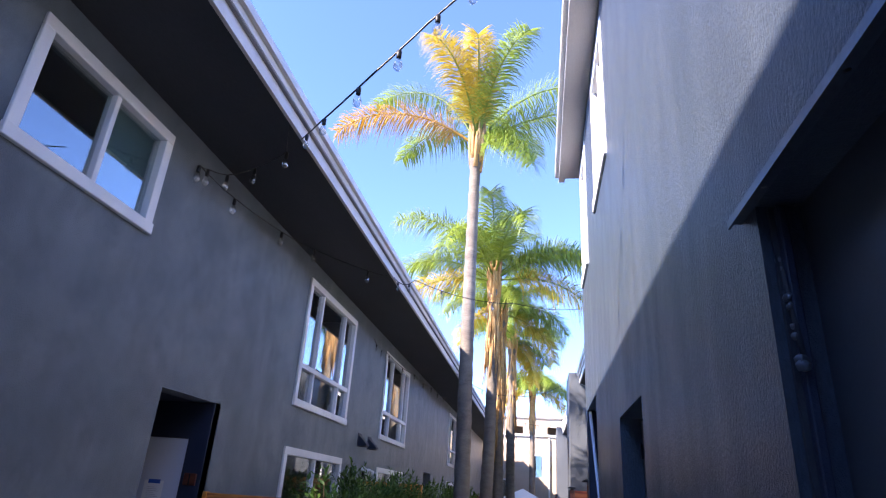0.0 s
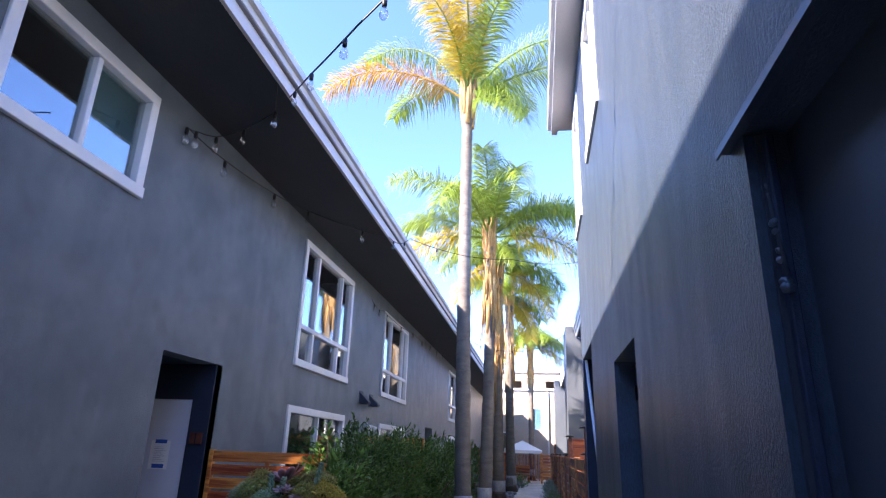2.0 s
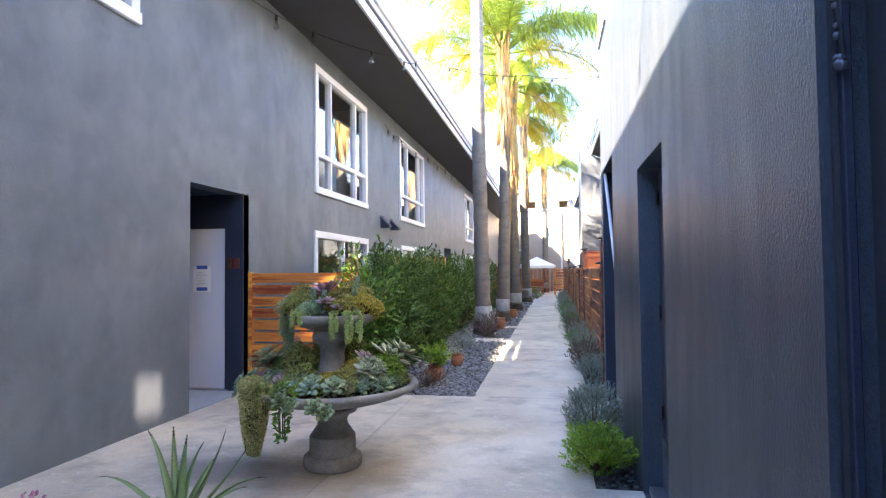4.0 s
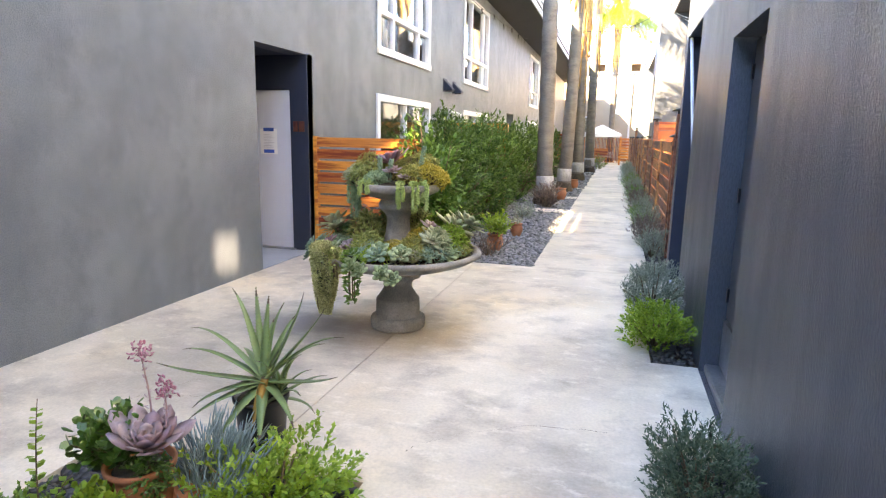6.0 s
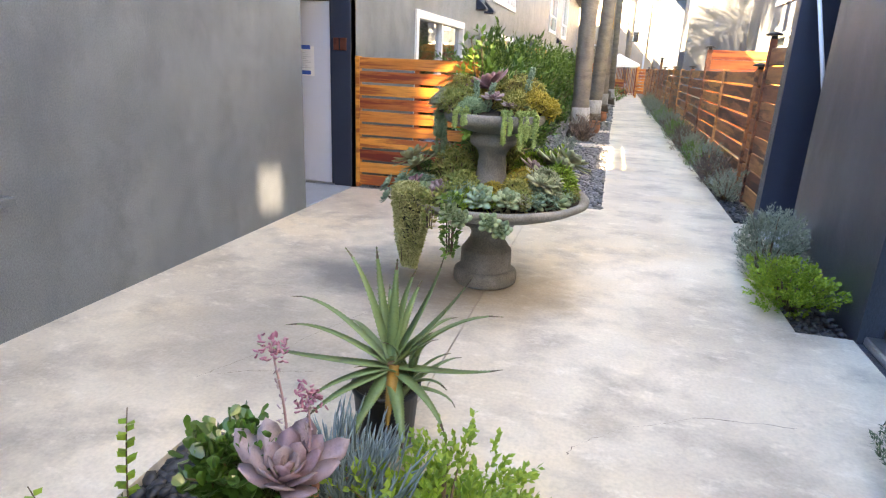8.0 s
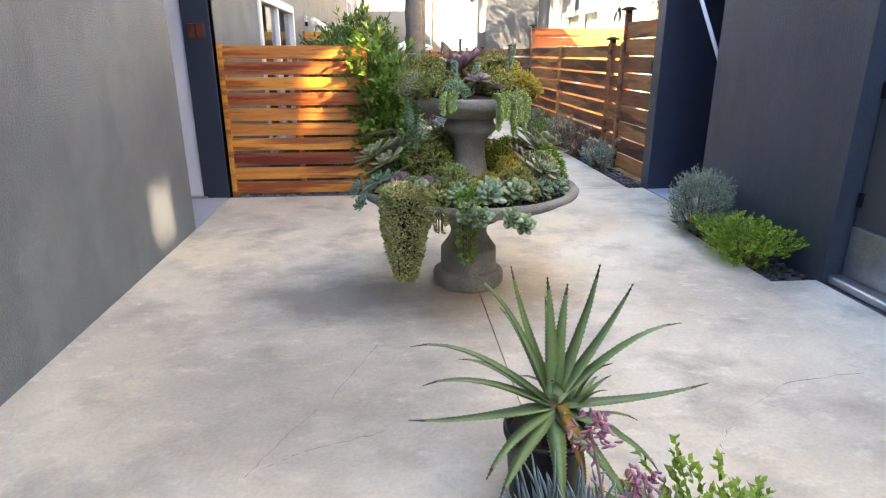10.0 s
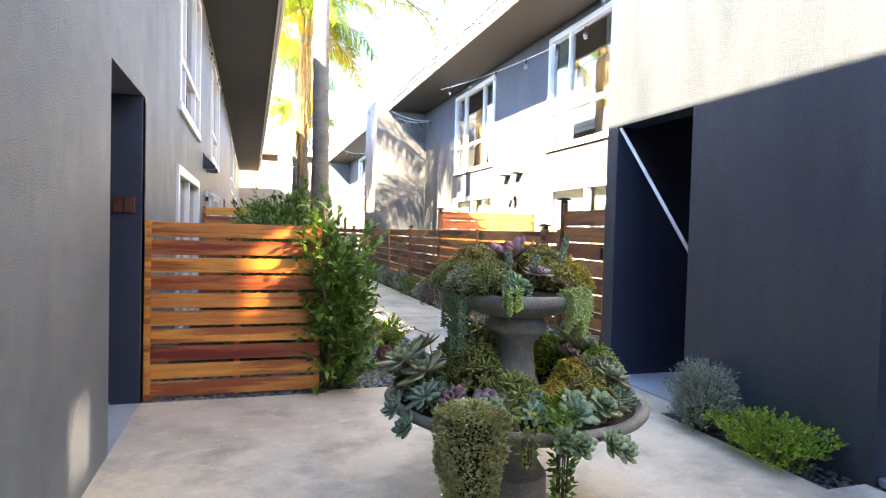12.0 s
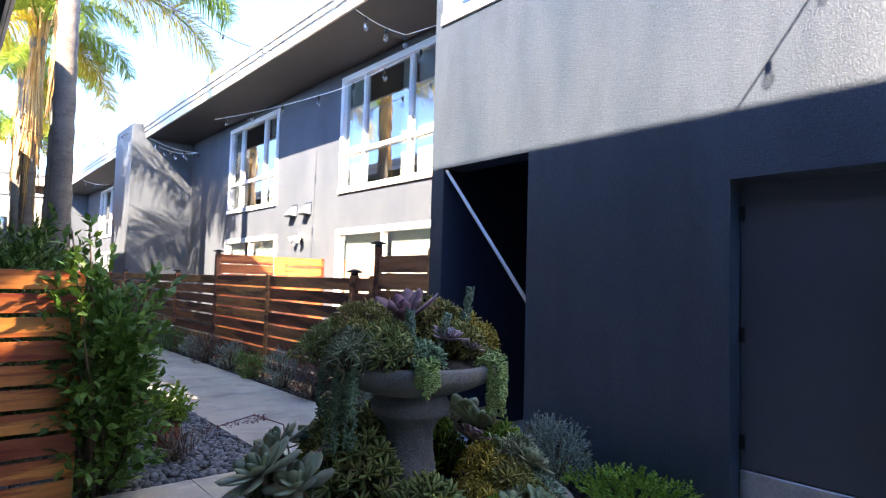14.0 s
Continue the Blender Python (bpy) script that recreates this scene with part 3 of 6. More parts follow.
part("channel", boxed(0.0, 0.02, -0.02, 0.014, 0, 2.29, bevel=0.003), M["navy"], t)
part("groove", boxed(-0.012, 0.0, 0.002, 0.014, 0, 2.29), M["soffit"], t)
for z, y, k in ((2.15, 0.008, 0.6), (2.13, 0.004, 0.4), (2.055, -0.008, 0.7), (2.035, -0.01, 0.5), (1.99, -0.014, 0.45), (1.965, -0.018, 0.6), (1.91, -0.028, 0.8), (1.895, -0.032, 0.9)):
    part("plaster_lump", lathe(bmesh.new(), [(0.004, z), (0.012 * k, z + 0.003), (0.014 * k, z + 0.016 * k), (0.006, z + 0.026 * k)], -0.005, y, 12, 1.2), M["flash"], t)

t = thing("stair_rail", "white painted sloping rail across the stairwell", "rail", at=(XR + 0.03, 0.5, 0.0))
part("rail", tube(bmesh.new(), [(0, 0.62, 2.55), (0, -0.45, 1.32)], 0.017), M["white"], t)


def vent_hood(axis, x, y, z):
    t = thing("vent_hood", "small dark metal wall vent hood", "vent", "vent hoods", at=(x, y, z))
    bm = bmesh.new()
    d = 0.2 * axis
    top = [bm.verts.new(p) for p in ((0, -0.12, 0.14), (0, 0.12, 0.14), (d, 0.12, -0.06), (d, -0.12, -0.06))]
    bot = [bm.verts.new(p) for p in ((0, -0.12, -0.1), (0, 0.12, -0.1), (d, 0.12, -0.09), (d, -0.12, -0.09))]
    for q in ((top[0], top[1], top[2], top[3]), (bot[3], bot[2], bot[1], bot[0]), (top[0], top[3], bot[3], bot[0]), (top[1], bot[1], bot[2], top[2]), (top[3], top[2], bot[2], bot[3]), (top[0], bot[0], bot[1], top[1])):
        bm.faces.new(q)
    part("hood", bm, M["stucco"] if axis < 0 else M["navy"], t)
    part("flange", boxed(*sorted((0, 0.012 * axis)), -0.14, 0.14, -0.12, 0.16), M["navy"], t)
    for i in range(3):
        part("slat", boxed(*sorted((0.05 * axis, 0.19 * axis)), -0.1, 0.1, -0.105 - 0.006 * i, -0.1 - 0.006 * i), M["iron"], t)


for k in (0, 1):
    for y in (7.3, 8.1):
        vent_hood(1, 0.0, y + k * PERIOD, 2.58)
    for y in (8.2, 8.85):
        vent_hood(-1, XF, y + k * PERIOD, 2.93)


def wall_lamp(axis, x, y, z):
    t = thing("wall_lamp", "white twin-head security lamp on the wall", "lamp", "wall lamps", at=(x, y, z))
    part("base", boxed(*sorted((0, 0.05 * axis)), -0.07, 0.07, -0.05, 0.05, bevel=0.006), M["white"], t)
    for s in (-1, 1):
        bm = tube(bmesh.new(), [(0.05 * axis, 0.04 * s, 0), (0.1 * axis, 0.1 * s, -0.02)], 0.02)
        tube(bm, [(0.1 * axis, 0.1 * s, -0.02), (0.2 * axis, 0.17 * s, -0.1)], [0.04, 0.07], 12)
        part("lamp_head", bm, M["white"], t)
    part("sensor", boxed(*sorted((0.01 * axis, 0.06 * axis)), -0.03, 0.03, -0.14, -0.06, bevel=0.006), M["iron"], t)


for k in (0, 1):
    wall_lamp(1, 0.0, 7.75 + k * PERIOD, 2.05)
    wall_lamp(-1, XF, 8.45 + k * PERIOD, 2.38)
t = thing("hose_bracket", "small dark wall box with a metal tray", "wall box", at=(0, -3.18, 0.7))
part("back", boxed(0, 0.04, -0.06, 0.06, 0.05, 0.45, bevel=0.006), M["stucco"], t)
part("tray", boxed(0, 0.1, -0.1, 0.1, 0.0, 0.05, bevel=0.006), M["stucco"], t)

# ---- fences ----
def fence_left(name, x0, x1, y, top, boards, pitch, height, label, mat, post_right=True):
    t = thing(name, label, "fence", at=(x0, y, 0))
    me = mesh_of("fence_board", boxed(0.05, x1 - x0, 0, 0.022, -height, 0, bevel=0.003), M[mat])
    for i in range(boards):
        b = new("fence_board", me)
        b.parent, b.location = t, (0, 0.0015 * math.sin(7 * i), top - pitch * i)
    part("fence_post", boxed(0.0, 0.05, -0.012, 0.07, 0.0, top + 0.012, bevel=0.004), M[mat], t)
    if post_right:
        part("fence_post", boxed(x1 - x0 - 0.045, x1 - x0 + 0.0, 0.024, 0.1, 0.0, top, bevel=0.004), M[mat], t)
    part("fence_rail", boxed(0.7, 0.75, 0.024, 0.07, 0.0, top - 0.03), M[mat], t)
    return t


fence_left("slatted_fence", 0.005, 1.43, 1.228, 1.472, 10, 0.1475, 0.121, "orange-stained slatted cedar fence beside the white door", "cedar")
fence_left("slatted_fence", 0.005, 1.45, 7.3, 1.79, 11, 0.16, 0.14, "orange-brown slatted cedar fence dividing the gardens", "cedar")


def cap(par, x, y, z):
    bm = boxed(x - 0.03, x + 0.03, y - 0.03, y + 0.03, z, z + 0.035)
    lathe(bm, [(0.085, z + 0.035), (0.098, z + 0.042), (0.06, z + 0.066), (0.014, z + 0.078)], x, y, 12)
    part("post_lamp", bm, M["iron"], par, "black solar post cap")


def fence_run(y0, y1, top, n, pitch, cap0, tall0, label):
    t = thing("garden_fence", label, "fence", "garden fence runs", at=(4.5, y0, 0))
    me = mesh_of("fence_board", boxed(-0.011, 0.011, 0.0, y1 - y0 - 0.05, -pitch * 0.84, 0, bevel=0.003), M["darkcedar"])
    for i in range(n):
        b = new("fence_board", me)
        b.parent, b.location = t, (0.002 * math.sin(5 * i + y0), 0.05, top - pitch * i)
    h = top + (0.38 if tall0 else 0.03)
    part("fence_post", boxed(-0.045, 0.045, -0.035, 0.045, 0, h, bevel=0.005), M["darkcedar"], t)
    if cap0:
        cap(t, 0, 0, h)
    return t


stops = [(2.45, 0, 0), (2.88, 1, 0), (5.25, 0, 0), (7.45, 1, 1), (9.75, 1, 0), (12.0, 0, 0), (14.2, 1, 0), (16.1, 0, 0), (18.2, 1, 0), (20.4, 1, 1), (22.7, 0, 0), (25.0, 1, 0), (27.3, 0, 0), (29.6, 1, 0), (33, 0, 0)]
for (a, c, tall), (b, _, _) in zip(stops, stops[1:]):
    fence_run(a, b, 1.49, 8, 0.18, c, tall, "brown-stained slatted cedar fence along the path")
# tall gate
t = thing("garden_gate", "tall brown slatted cedar gate panel beside the navy wall", "gate", at=(4.47, 1.36, 0))
me = mesh_of("gate_board", boxed(-0.012, 0.012, 0.05, 0.97, -0.178, 0, bevel=0.003), M["darkcedar"])
for i in range(9):
    b = new("gate_board", me)
    b.parent, b.location = t, (0, 0, 1.74 - 0.19 * i)
for y in (0.0, 0.95):
    part("gate_post", boxed(-0.035, 0.035, y, y + 0.06, 0.02, 1.8 + 0.04 * (y > 0.5), bevel=0.004), M["darkcedar"], t)
part("latch", boxed(-0.05, -0.037, 0.06, 0.1, 1.2, 1.32, bevel=0.003), M["iron"], t)
cap(t, 0, 0.985, 1.84)
# cross fence between the yards
t = thing("yard_fence", "bright orange cedar panel fence dividing the yards", "fence", at=(4.55, 7.45, 0))
me = mesh_of("fence_board", boxed(0, 1.0, 0, 0.02, -0.17, 0, bevel=0.003), M["cedar"])
for i in range(10):
    for x in (0, 1.01):
        b = new("fence_board", me)
        b.parent, b.location = t, (x, 0, 1.87 - 0.176 * i)
part("fence_post", boxed(2.01, 2.06, -0.02, 0.06, 0, 1.88), M["cedar"], t)

# ---- fountain ----
FX, FY = 2.125, -1.37
fountain = thing("tiered_fountain", "weathered two-tier cast stone fountain used as planter", "fountain", at=(FX, FY, 0))
part("base", lathe(bmesh.new(), [(0.206, 0.0), (0.218, 0.012), (0.222, 0.03), (0.222, 0.07), (0.216, 0.088), (0.2, 0.1), (0.198, 0.101), (0.178, 0.103)], n=48, wobble=0.012), M["stone"], fountain, "rough grey stone foot ring")
part("pedestal", lathe(bmesh.new(), [(0.178, 0.101), (0.176, 0.104), (0.174, 0.236), (0.173, 0.238), (0.169, 0.246), (0.166, 0.247), (0.136, 0.29), (0.118, 0.318), (0.112, 0.345), (0.114, 0.366), (0.13, 0.392), (0.162, 0.412), (0.165, 0.413), (0.181, 0.416), (0.183, 0.418), (0.186, 0.446), (0.184, 0.448), (0.17, 0.45), (0.168, 0.47)], n=48), M["stone"], fountain)
part("lower_bowl", lathe(bmesh.new(), [(0.2, 0.468), (0.225, 0.48), (0.33, 0.495), (0.47, 0.528), (0.58, 0.565), (0.635, 0.595), (0.655, 0.605), (0.66, 0.625), (0.645, 0.643), (0.61, 0.638), (0.58, 0.6), (0.3, 0.57)], n=64, wobble=0.01), M["stone"], fountain, "wide shallow stone bowl")
part("soil", lathe(bmesh.new(), [(0.595, 0.59), (0.59, 0.615), (0.3, 0.635), (0.1, 0.64)], n=40, wobble=0.02), M["soil"], fountain)
part("column", lathe(bmesh.new(), [(0.17, 0.6), (0.165, 0.64), (0.128, 0.68), (0.105, 0.74), (0.094, 0.81), (0.09, 0.87), (0.094, 0.9), (0.112, 0.93), (0.142, 0.955), (0.152, 0.965), (0.154, 1.0), (0.142, 1.012), (0.136, 1.045)], n=40), M["stone"], fountain)
part("upper_bowl", lathe(bmesh.new(), [(0.13, 1.035), (0.17, 1.042), (0.24, 1.066), (0.29, 1.09), (0.312, 1.102), (0.326, 1.118), (0.332, 1.15), (0.324, 1.164), (0.304, 1.16), (0.288, 1.14), (0.15, 1.13)], n=56, wobble=0.018), M["stone"], fountain, "upper stone bowl")
part("soil", lathe(bmesh.new(), [(0.295, 1.137), (0.288, 1.152), (0.2, 1.17), (0.05, 1.175)], n=32, wobble=0.02), M["soil"], fountain)

# ---- plants: leaf builders ----
class Leaves:
    """Many leaves in one mesh."""

    def __init__(self):
        self.v, self.f = [], []

    def flat(self, p, d, up, length, width, bend=0.15):
        d = d.normalized()
        side = d.cross(up)
        side = side.normalized() if side.length > 1e-4 else d.orthogonal().normalized()
        nor = side.cross(d)
        k = len(self.v)
        mid = p + d * length * 0.45 + nor * length * bend * 0.5
        self.v += [p, mid + side * width / 2, mid - side * width / 2, p + d * length - nor * length * bend * 0.2]
        self.f += [(k, k + 1, k + 2), (k + 1, k + 3, k + 2)]

    def fat(self, p, d, up, length, width, thick, curl=0.2, widest=0.6):
        """A fleshy leaf: a closed body with a rounded back and a pointed tip that curls up."""
        d = d.normalized()
        side = d.cross(up)
        side = side.normalized() if side.length > 1e-4 else d.orthogonal().normalized()
        nor = side.cross(d).normalized()
        k = len(self.v)
        prof = ((0.0, 0.35), (0.3, 0.75), (widest, 1.0), (0.85, 0.7))
        for s, w in prof:
            c = p + d * length * s + nor * curl * length * (s * s - 0.15)
            hw, ht = width / 2 * w, thick / 2 * (0.5 + 0.5 * w)
            self.v += [c + side * hw, c + nor * ht * 0.35, c - side * hw, c - nor * ht]
        self.v.append(p + d * length + nor * curl * length)
        for i in range(3):
            a, b = k + 4 * i, k + 4 * i + 4
            self.f += [(a + j, a + (j + 1) % 4, b + (j + 1) % 4, b + j) for j in range(4)]
        a, t = k + 12, k + 16
        self.f += [(a + j, a + (j + 1) % 4, t) for j in range(4)]

    def rosette(self, c, axis, radius, n, width, thick, curl=0.25, open_=1.35, rng=random):
        axis = Vector(axis).normalized()
        u = axis.orthogonal().normalized()
        w = axis.cross(u)
        for i in range(n):
            s = (i + 0.5) / n
            a = i * 2.39996
            tilt = open_ * 1.06 * (1 - s) ** 0.48 + 0.06
            out = math.cos(a) * u + math.sin(a) * w
            d = out * math.sin(tilt) + axis * math.cos(tilt)
            L = radius * (0.38 + 0.62 * (1 - s)) * rng.uniform(0.92, 1.05)
            self.fat(c + out * radius * 0.06 * (1 - s), d, axis, L, width * radius * (0.55 + 0.45 * (1 - s)), thick * radius, curl)

    def blob(self, p, r, squash=0.7):
        """A pebble."""
        k = len(self.v)
        ph = (1 + 5 ** 0.5) / 2
        rot = Euler((random.uniform(-0.5, 0.5), random.uniform(-0.5, 0.5), random.uniform(0, 6.3))).to_matrix()
        sx, sy = random.uniform(0.8, 1.3), random.uniform(0.7, 1.0)
        for x, y, z in ((-1, ph, 0), (1, ph, 0), (-1, -ph, 0), (1, -ph, 0), (0, -1, ph), (0, 1, ph), (0, -1, -ph), (0, 1, -ph), (ph, 0, -1), (ph, 0, 1), (-ph, 0, -1), (-ph, 0, 1)):
            self.v.append(p + rot @ Vector((x * sx, y * sy, z * squash)) * (r / 1.9))
        self.f += [(k + a, k + b, k + c) for a, b, c in ((0, 11, 5), (0, 5, 1), (0, 1, 7), (0, 7, 10), (0, 10, 11), (1, 5, 9), (5, 11, 4), (11, 10, 2), (10, 7, 6), (7, 1, 8), (3, 9, 4), (3, 4, 2), (3, 2, 6), (3, 6, 8), (3, 8, 9), (4, 9, 5), (2, 4, 11), (6, 2, 10), (8, 6, 7), (9, 8, 1))]

    def made(self, name, material, parent=None, label="", smooth=True):
        me = bpy.data.meshes.new(name)
        me.from_pydata([tuple(v) for v in self.v], [], self.f)
        me.materials.append(material)
        if smooth:
            me.polygons.foreach_set("use_smooth", [True] * len(me.polygons))
        ob = new(name, me)
        ob.parent = parent
        return tagged(ob, label)


def rand_dir(rng=random):
    while True:
        v = Vector((rng.uniform(-1, 1), rng.uniform(-1, 1), rng.uniform(-1, 1)))
        if 0.05 < v.length < 1:
            return v.normalized()


M["green"] = leaf("leaf_green", (0.06, 0.16, 0.025), (0.17, 0.32, 0.055), glow=0.2)
M["hedge"] = leaf("hedge_leaf", (0.03, 0.095, 0.016), (0.13, 0.25, 0.04), glow=0.25)
M["yellowgreen"] = leaf("yellow_green_leaf", (0.15, 0.31, 0.035), (0.36, 0.52, 0.07), glow=0.35)
M["jade"] = leaf("jade_leaf", (0.03, 0.1, 0.018), (0.08, 0.2, 0.035), 0.3, 0.1)
M["aloe"] = leaf("aloe_leaf", (0.14, 0.24, 0.09), (0.22, 0.33, 0.13), 0.4, 0.08, tip=(0.13, 0.18, 0.09))
M["aloetip"] = leaf("brown_aloe_tip", (0.09, 0.05, 0.035), (0.14, 0.08, 0.05), 0.6, 0.05)
M["aloedry"] = leaf("dry_aloe_leaf", (0.4, 0.2, 0.04), (0.45, 0.26, 0.06), 0.6, 0.15)
M["bluegrey"] = leaf("blue_grey_leaf", (0.17, 0.31, 0.21), (0.33, 0.49, 0.35), 0.5, 0.22)
M["mint"] = leaf("mint_succulent", (0.2, 0.31, 0.16), (0.42, 0.53, 0.31), 0.45, 0.22)
M["purple"] = leaf("purple_succulent", (0.3, 0.13, 0.17), (0.42, 0.24, 0.27), 0.45, 0.22)
M["mauve"] = leaf("mauve_succulent", (0.4, 0.26, 0.3), (0.52, 0.4, 0.4), 0.45, 0.22)
M["olive"] = leaf("olive_succulent", (0.26, 0.32, 0.17), (0.5, 0.53, 0.32), 0.45, 0.22, tip=(0.26, 0.17, 0.13))
M["sage"] = leaf("sage_sedum", (0.17, 0.24, 0.055), (0.42, 0.46, 0.15), 0.45, 0.22, tip=(0.3, 0.18, 0.07))
M["gold"] = leaf("golden_sedum", (0.42, 0.32, 0.04), (0.6, 0.46, 0.08), 0.45, 0.15)
M["beads"] = leaf("bead_succulent", (0.34, 0.5, 0.16), (0.56, 0.7, 0.26), 0.45, 0.15)
M["bronze"] = leaf("bronze_sedum", (0.22, 0.24, 0.05), (0.46, 0.42, 0.12), 0.45, 0.2, tip=(0.4, 0.2, 0.07))
M["teal"] = leaf("teal_bead_succulent", (0.18, 0.33, 0.18), (0.36, 0.54, 0.32), 0.45, 0.2)
M["lavender"] = leaf("grey_green_leaf", (0.18, 0.24, 0.18), (0.32, 0.38, 0.3), 0.7, 0.15)
M["drypurple"] = leaf("dry_purple_leaf", (0.12, 0.09, 0.08), (0.22, 0.15, 0.12), 0.8, 0.15)
M["creep"] = leaf("straw_green_leaf", (0.3, 0.33, 0.1), (0.85, 0.8, 0.45), 0.7, 0.35)
M["chalk"] = leaf("chalk_blue_leaf", (0.14, 0.24, 0.26), (0.25, 0.36, 0.38), 0.5, 0.08)
M["pink"] = leaf("pink_flower", (0.5, 0.16, 0.24), (0.62, 0.3, 0.36), 0.5, 0.2)
M["rosemary"] = leaf("dark_rosemary_leaf", (0.05, 0.1, 0.055), (0.11, 0.17, 0.1), 0.6, 0.12)
M["stem"] = surface("brown_stem", (0.12, 0.075, 0.04), (0.18, 0.12, 0.07), 20, (1, 1, 1), 0.8, 60, 0.2, 0.3, 60)
M["pinkstem"] = surface("pink_stem", (0.4, 0.22, 0.22), (0.5, 0.3, 0.28), 20, (1, 1, 1), 0.6, 60, 0.1, 0.0)
M["palmleaf"] = leaf("palm_leaflet", (0.16, 0.25, 0.035), (0.32, 0.41, 0.07), 0.4, 0.45)
M["palmyellow"] = leaf("yellow_palm_leaflet", (0.42, 0.32, 0.03), (0.6, 0.45, 0.06), 0.45, 0.4)
M["palmorange"] = leaf("orange_palm_leaflet", (0.4, 0.2, 0.03), (0.55, 0.36, 0.06), 0.5, 0.4)

# ---- pebble beds ----
def pebbles(name, label, x0, x1, y0, y1, count, size, z, mat, keep=None):
    lv = Leaves()
    rng = random.Random(len(name) + count)
    for _ in range(count):
        p = Vector((rng.uniform(x0, x1), rng.uniform(y0, y1), 0))
        if keep and not keep(p):
            continue
        r = size * rng.uniform(0.6, 1.25)
        p.z = z + r * 0.15 + 0.012 * noise.noise((p.x * 3, p.y * 3, 0)) + rng.uniform(-0.3, 0.3) * r
        lv.blob(p, r, 0.55)
    ob = lv.made(name, mat)
    return tagged(ob, label, "gravel", "", "stuff")


pebbles("gravel", "loose grey river pebbles beside the path", 1.1, 2.865, 1.245, 5.2, 5600, 0.034, -0.025, M["pebble"])
pebbles("gravel", "loose grey river pebbles along the hedge", 1.5, 2.865, 5.2, 12, 5200, 0.04, -0.025, M["pebble"])
pebbles("gravel", "loose grey river pebbles by the palms", 1.6, 2.865, 12, 32, 3800, 0.075, -0.03, M["pebble"])
pebbles("gravel", "loose grey pebbles under the slatted fence", 0.0, 1.1, 1.25, 1.9, 900, 0.034, -0.025, M["pebble"])
pebbles("gravel", "narrow strip of grey pebbles before the slatted fence", 0.02, 1.49, 1.16, 1.25, 330, 0.026, -0.028, M["pebble"])
pebbles("black_pebbles", "smooth black pebbles in the planting bed", BED[0] + 0.02, BED[1] - 0.02, BED[2] + 0.02, BED[3] - 0.02, 1500, 0.034, -0.02, M["blackpebble"])
pebbles("black_pebbles", "smooth black pebbles in the wall bed", 4.09, 4.36, -1.54, -0.07, 420, 0.028, -0.02, M["blackpebble"])
pebbles("black_pebbles", "smooth black pebbles in the nearer wall bed", 4.09, 4.36, -3.98, -2.85, 330, 0.03, -0.02, M["blackpebble"])
pebbles("black_pebbles", "black pebbles along the fence foot", 4.21, 4.48, 1.4, 16, 2600, 0.035, -0.03, M["blackpebble"])
structure("soil_bed", boxed(0.0, 2.86, 1.25, 34, -0.055, -0.035), M["soil"], "dark soil under the gravel", "soil")
structure("soil_bed", boxed(BED[0], BED[1], BED[2], BED[3], -0.058, -0.04), M["soil"], "dark soil of the planting bed", "soil")
for x in range(3):
    y = 6.6 + 2.9 * x
    structure("pavement", boxed(1.95, 2.86, y, y + 0.55, -0.03, 0.006), M["concrete"], "pale stepping slab in the gravel", "slab")


def crack(points, label):
    bm = bmesh.new()
    rng = random.Random(len(points))
    prev = None
    for a, b in zip(points, points[1:]):
        for i in range(9):
            s = i / 9
            x, y = a[0] + (b[0] - a[0]) * s + rng.uniform(-0.006, 0.006), a[1] + (b[1] - a[1]) * s + rng.uniform(-0.006, 0.006)
            w = rng.uniform(0.0006, 0.0022)
            cur = (bm.verts.new((x - w, y - w, 0.0012)), bm.verts.new((x + w, y + w, 0.0012)))
            if prev:
                bm.faces.new((prev[0], prev[1], cur[1], cur[0]))
            prev = cur
    return tagged(part("hairline_crack", bm, M["crack"]), label, "crack", "", "structure")


crack([(2.84, -3.2), (2.87, -3.12), (3.06, -2.94), (3.4, -2.73), (3.84, -2.68)], "hairline crack in the concrete patio")
crack([(1.12, -3.17), (1.23, -2.92), (1.37, -2.7), (1.59, -2.14)], "fine hairline crack in the patio slab")
crack([(1.14, -3.15), (1.3, -3.04), (1.47, -2.99), (1.62, -2.94)], "short hairline crack in the patio")

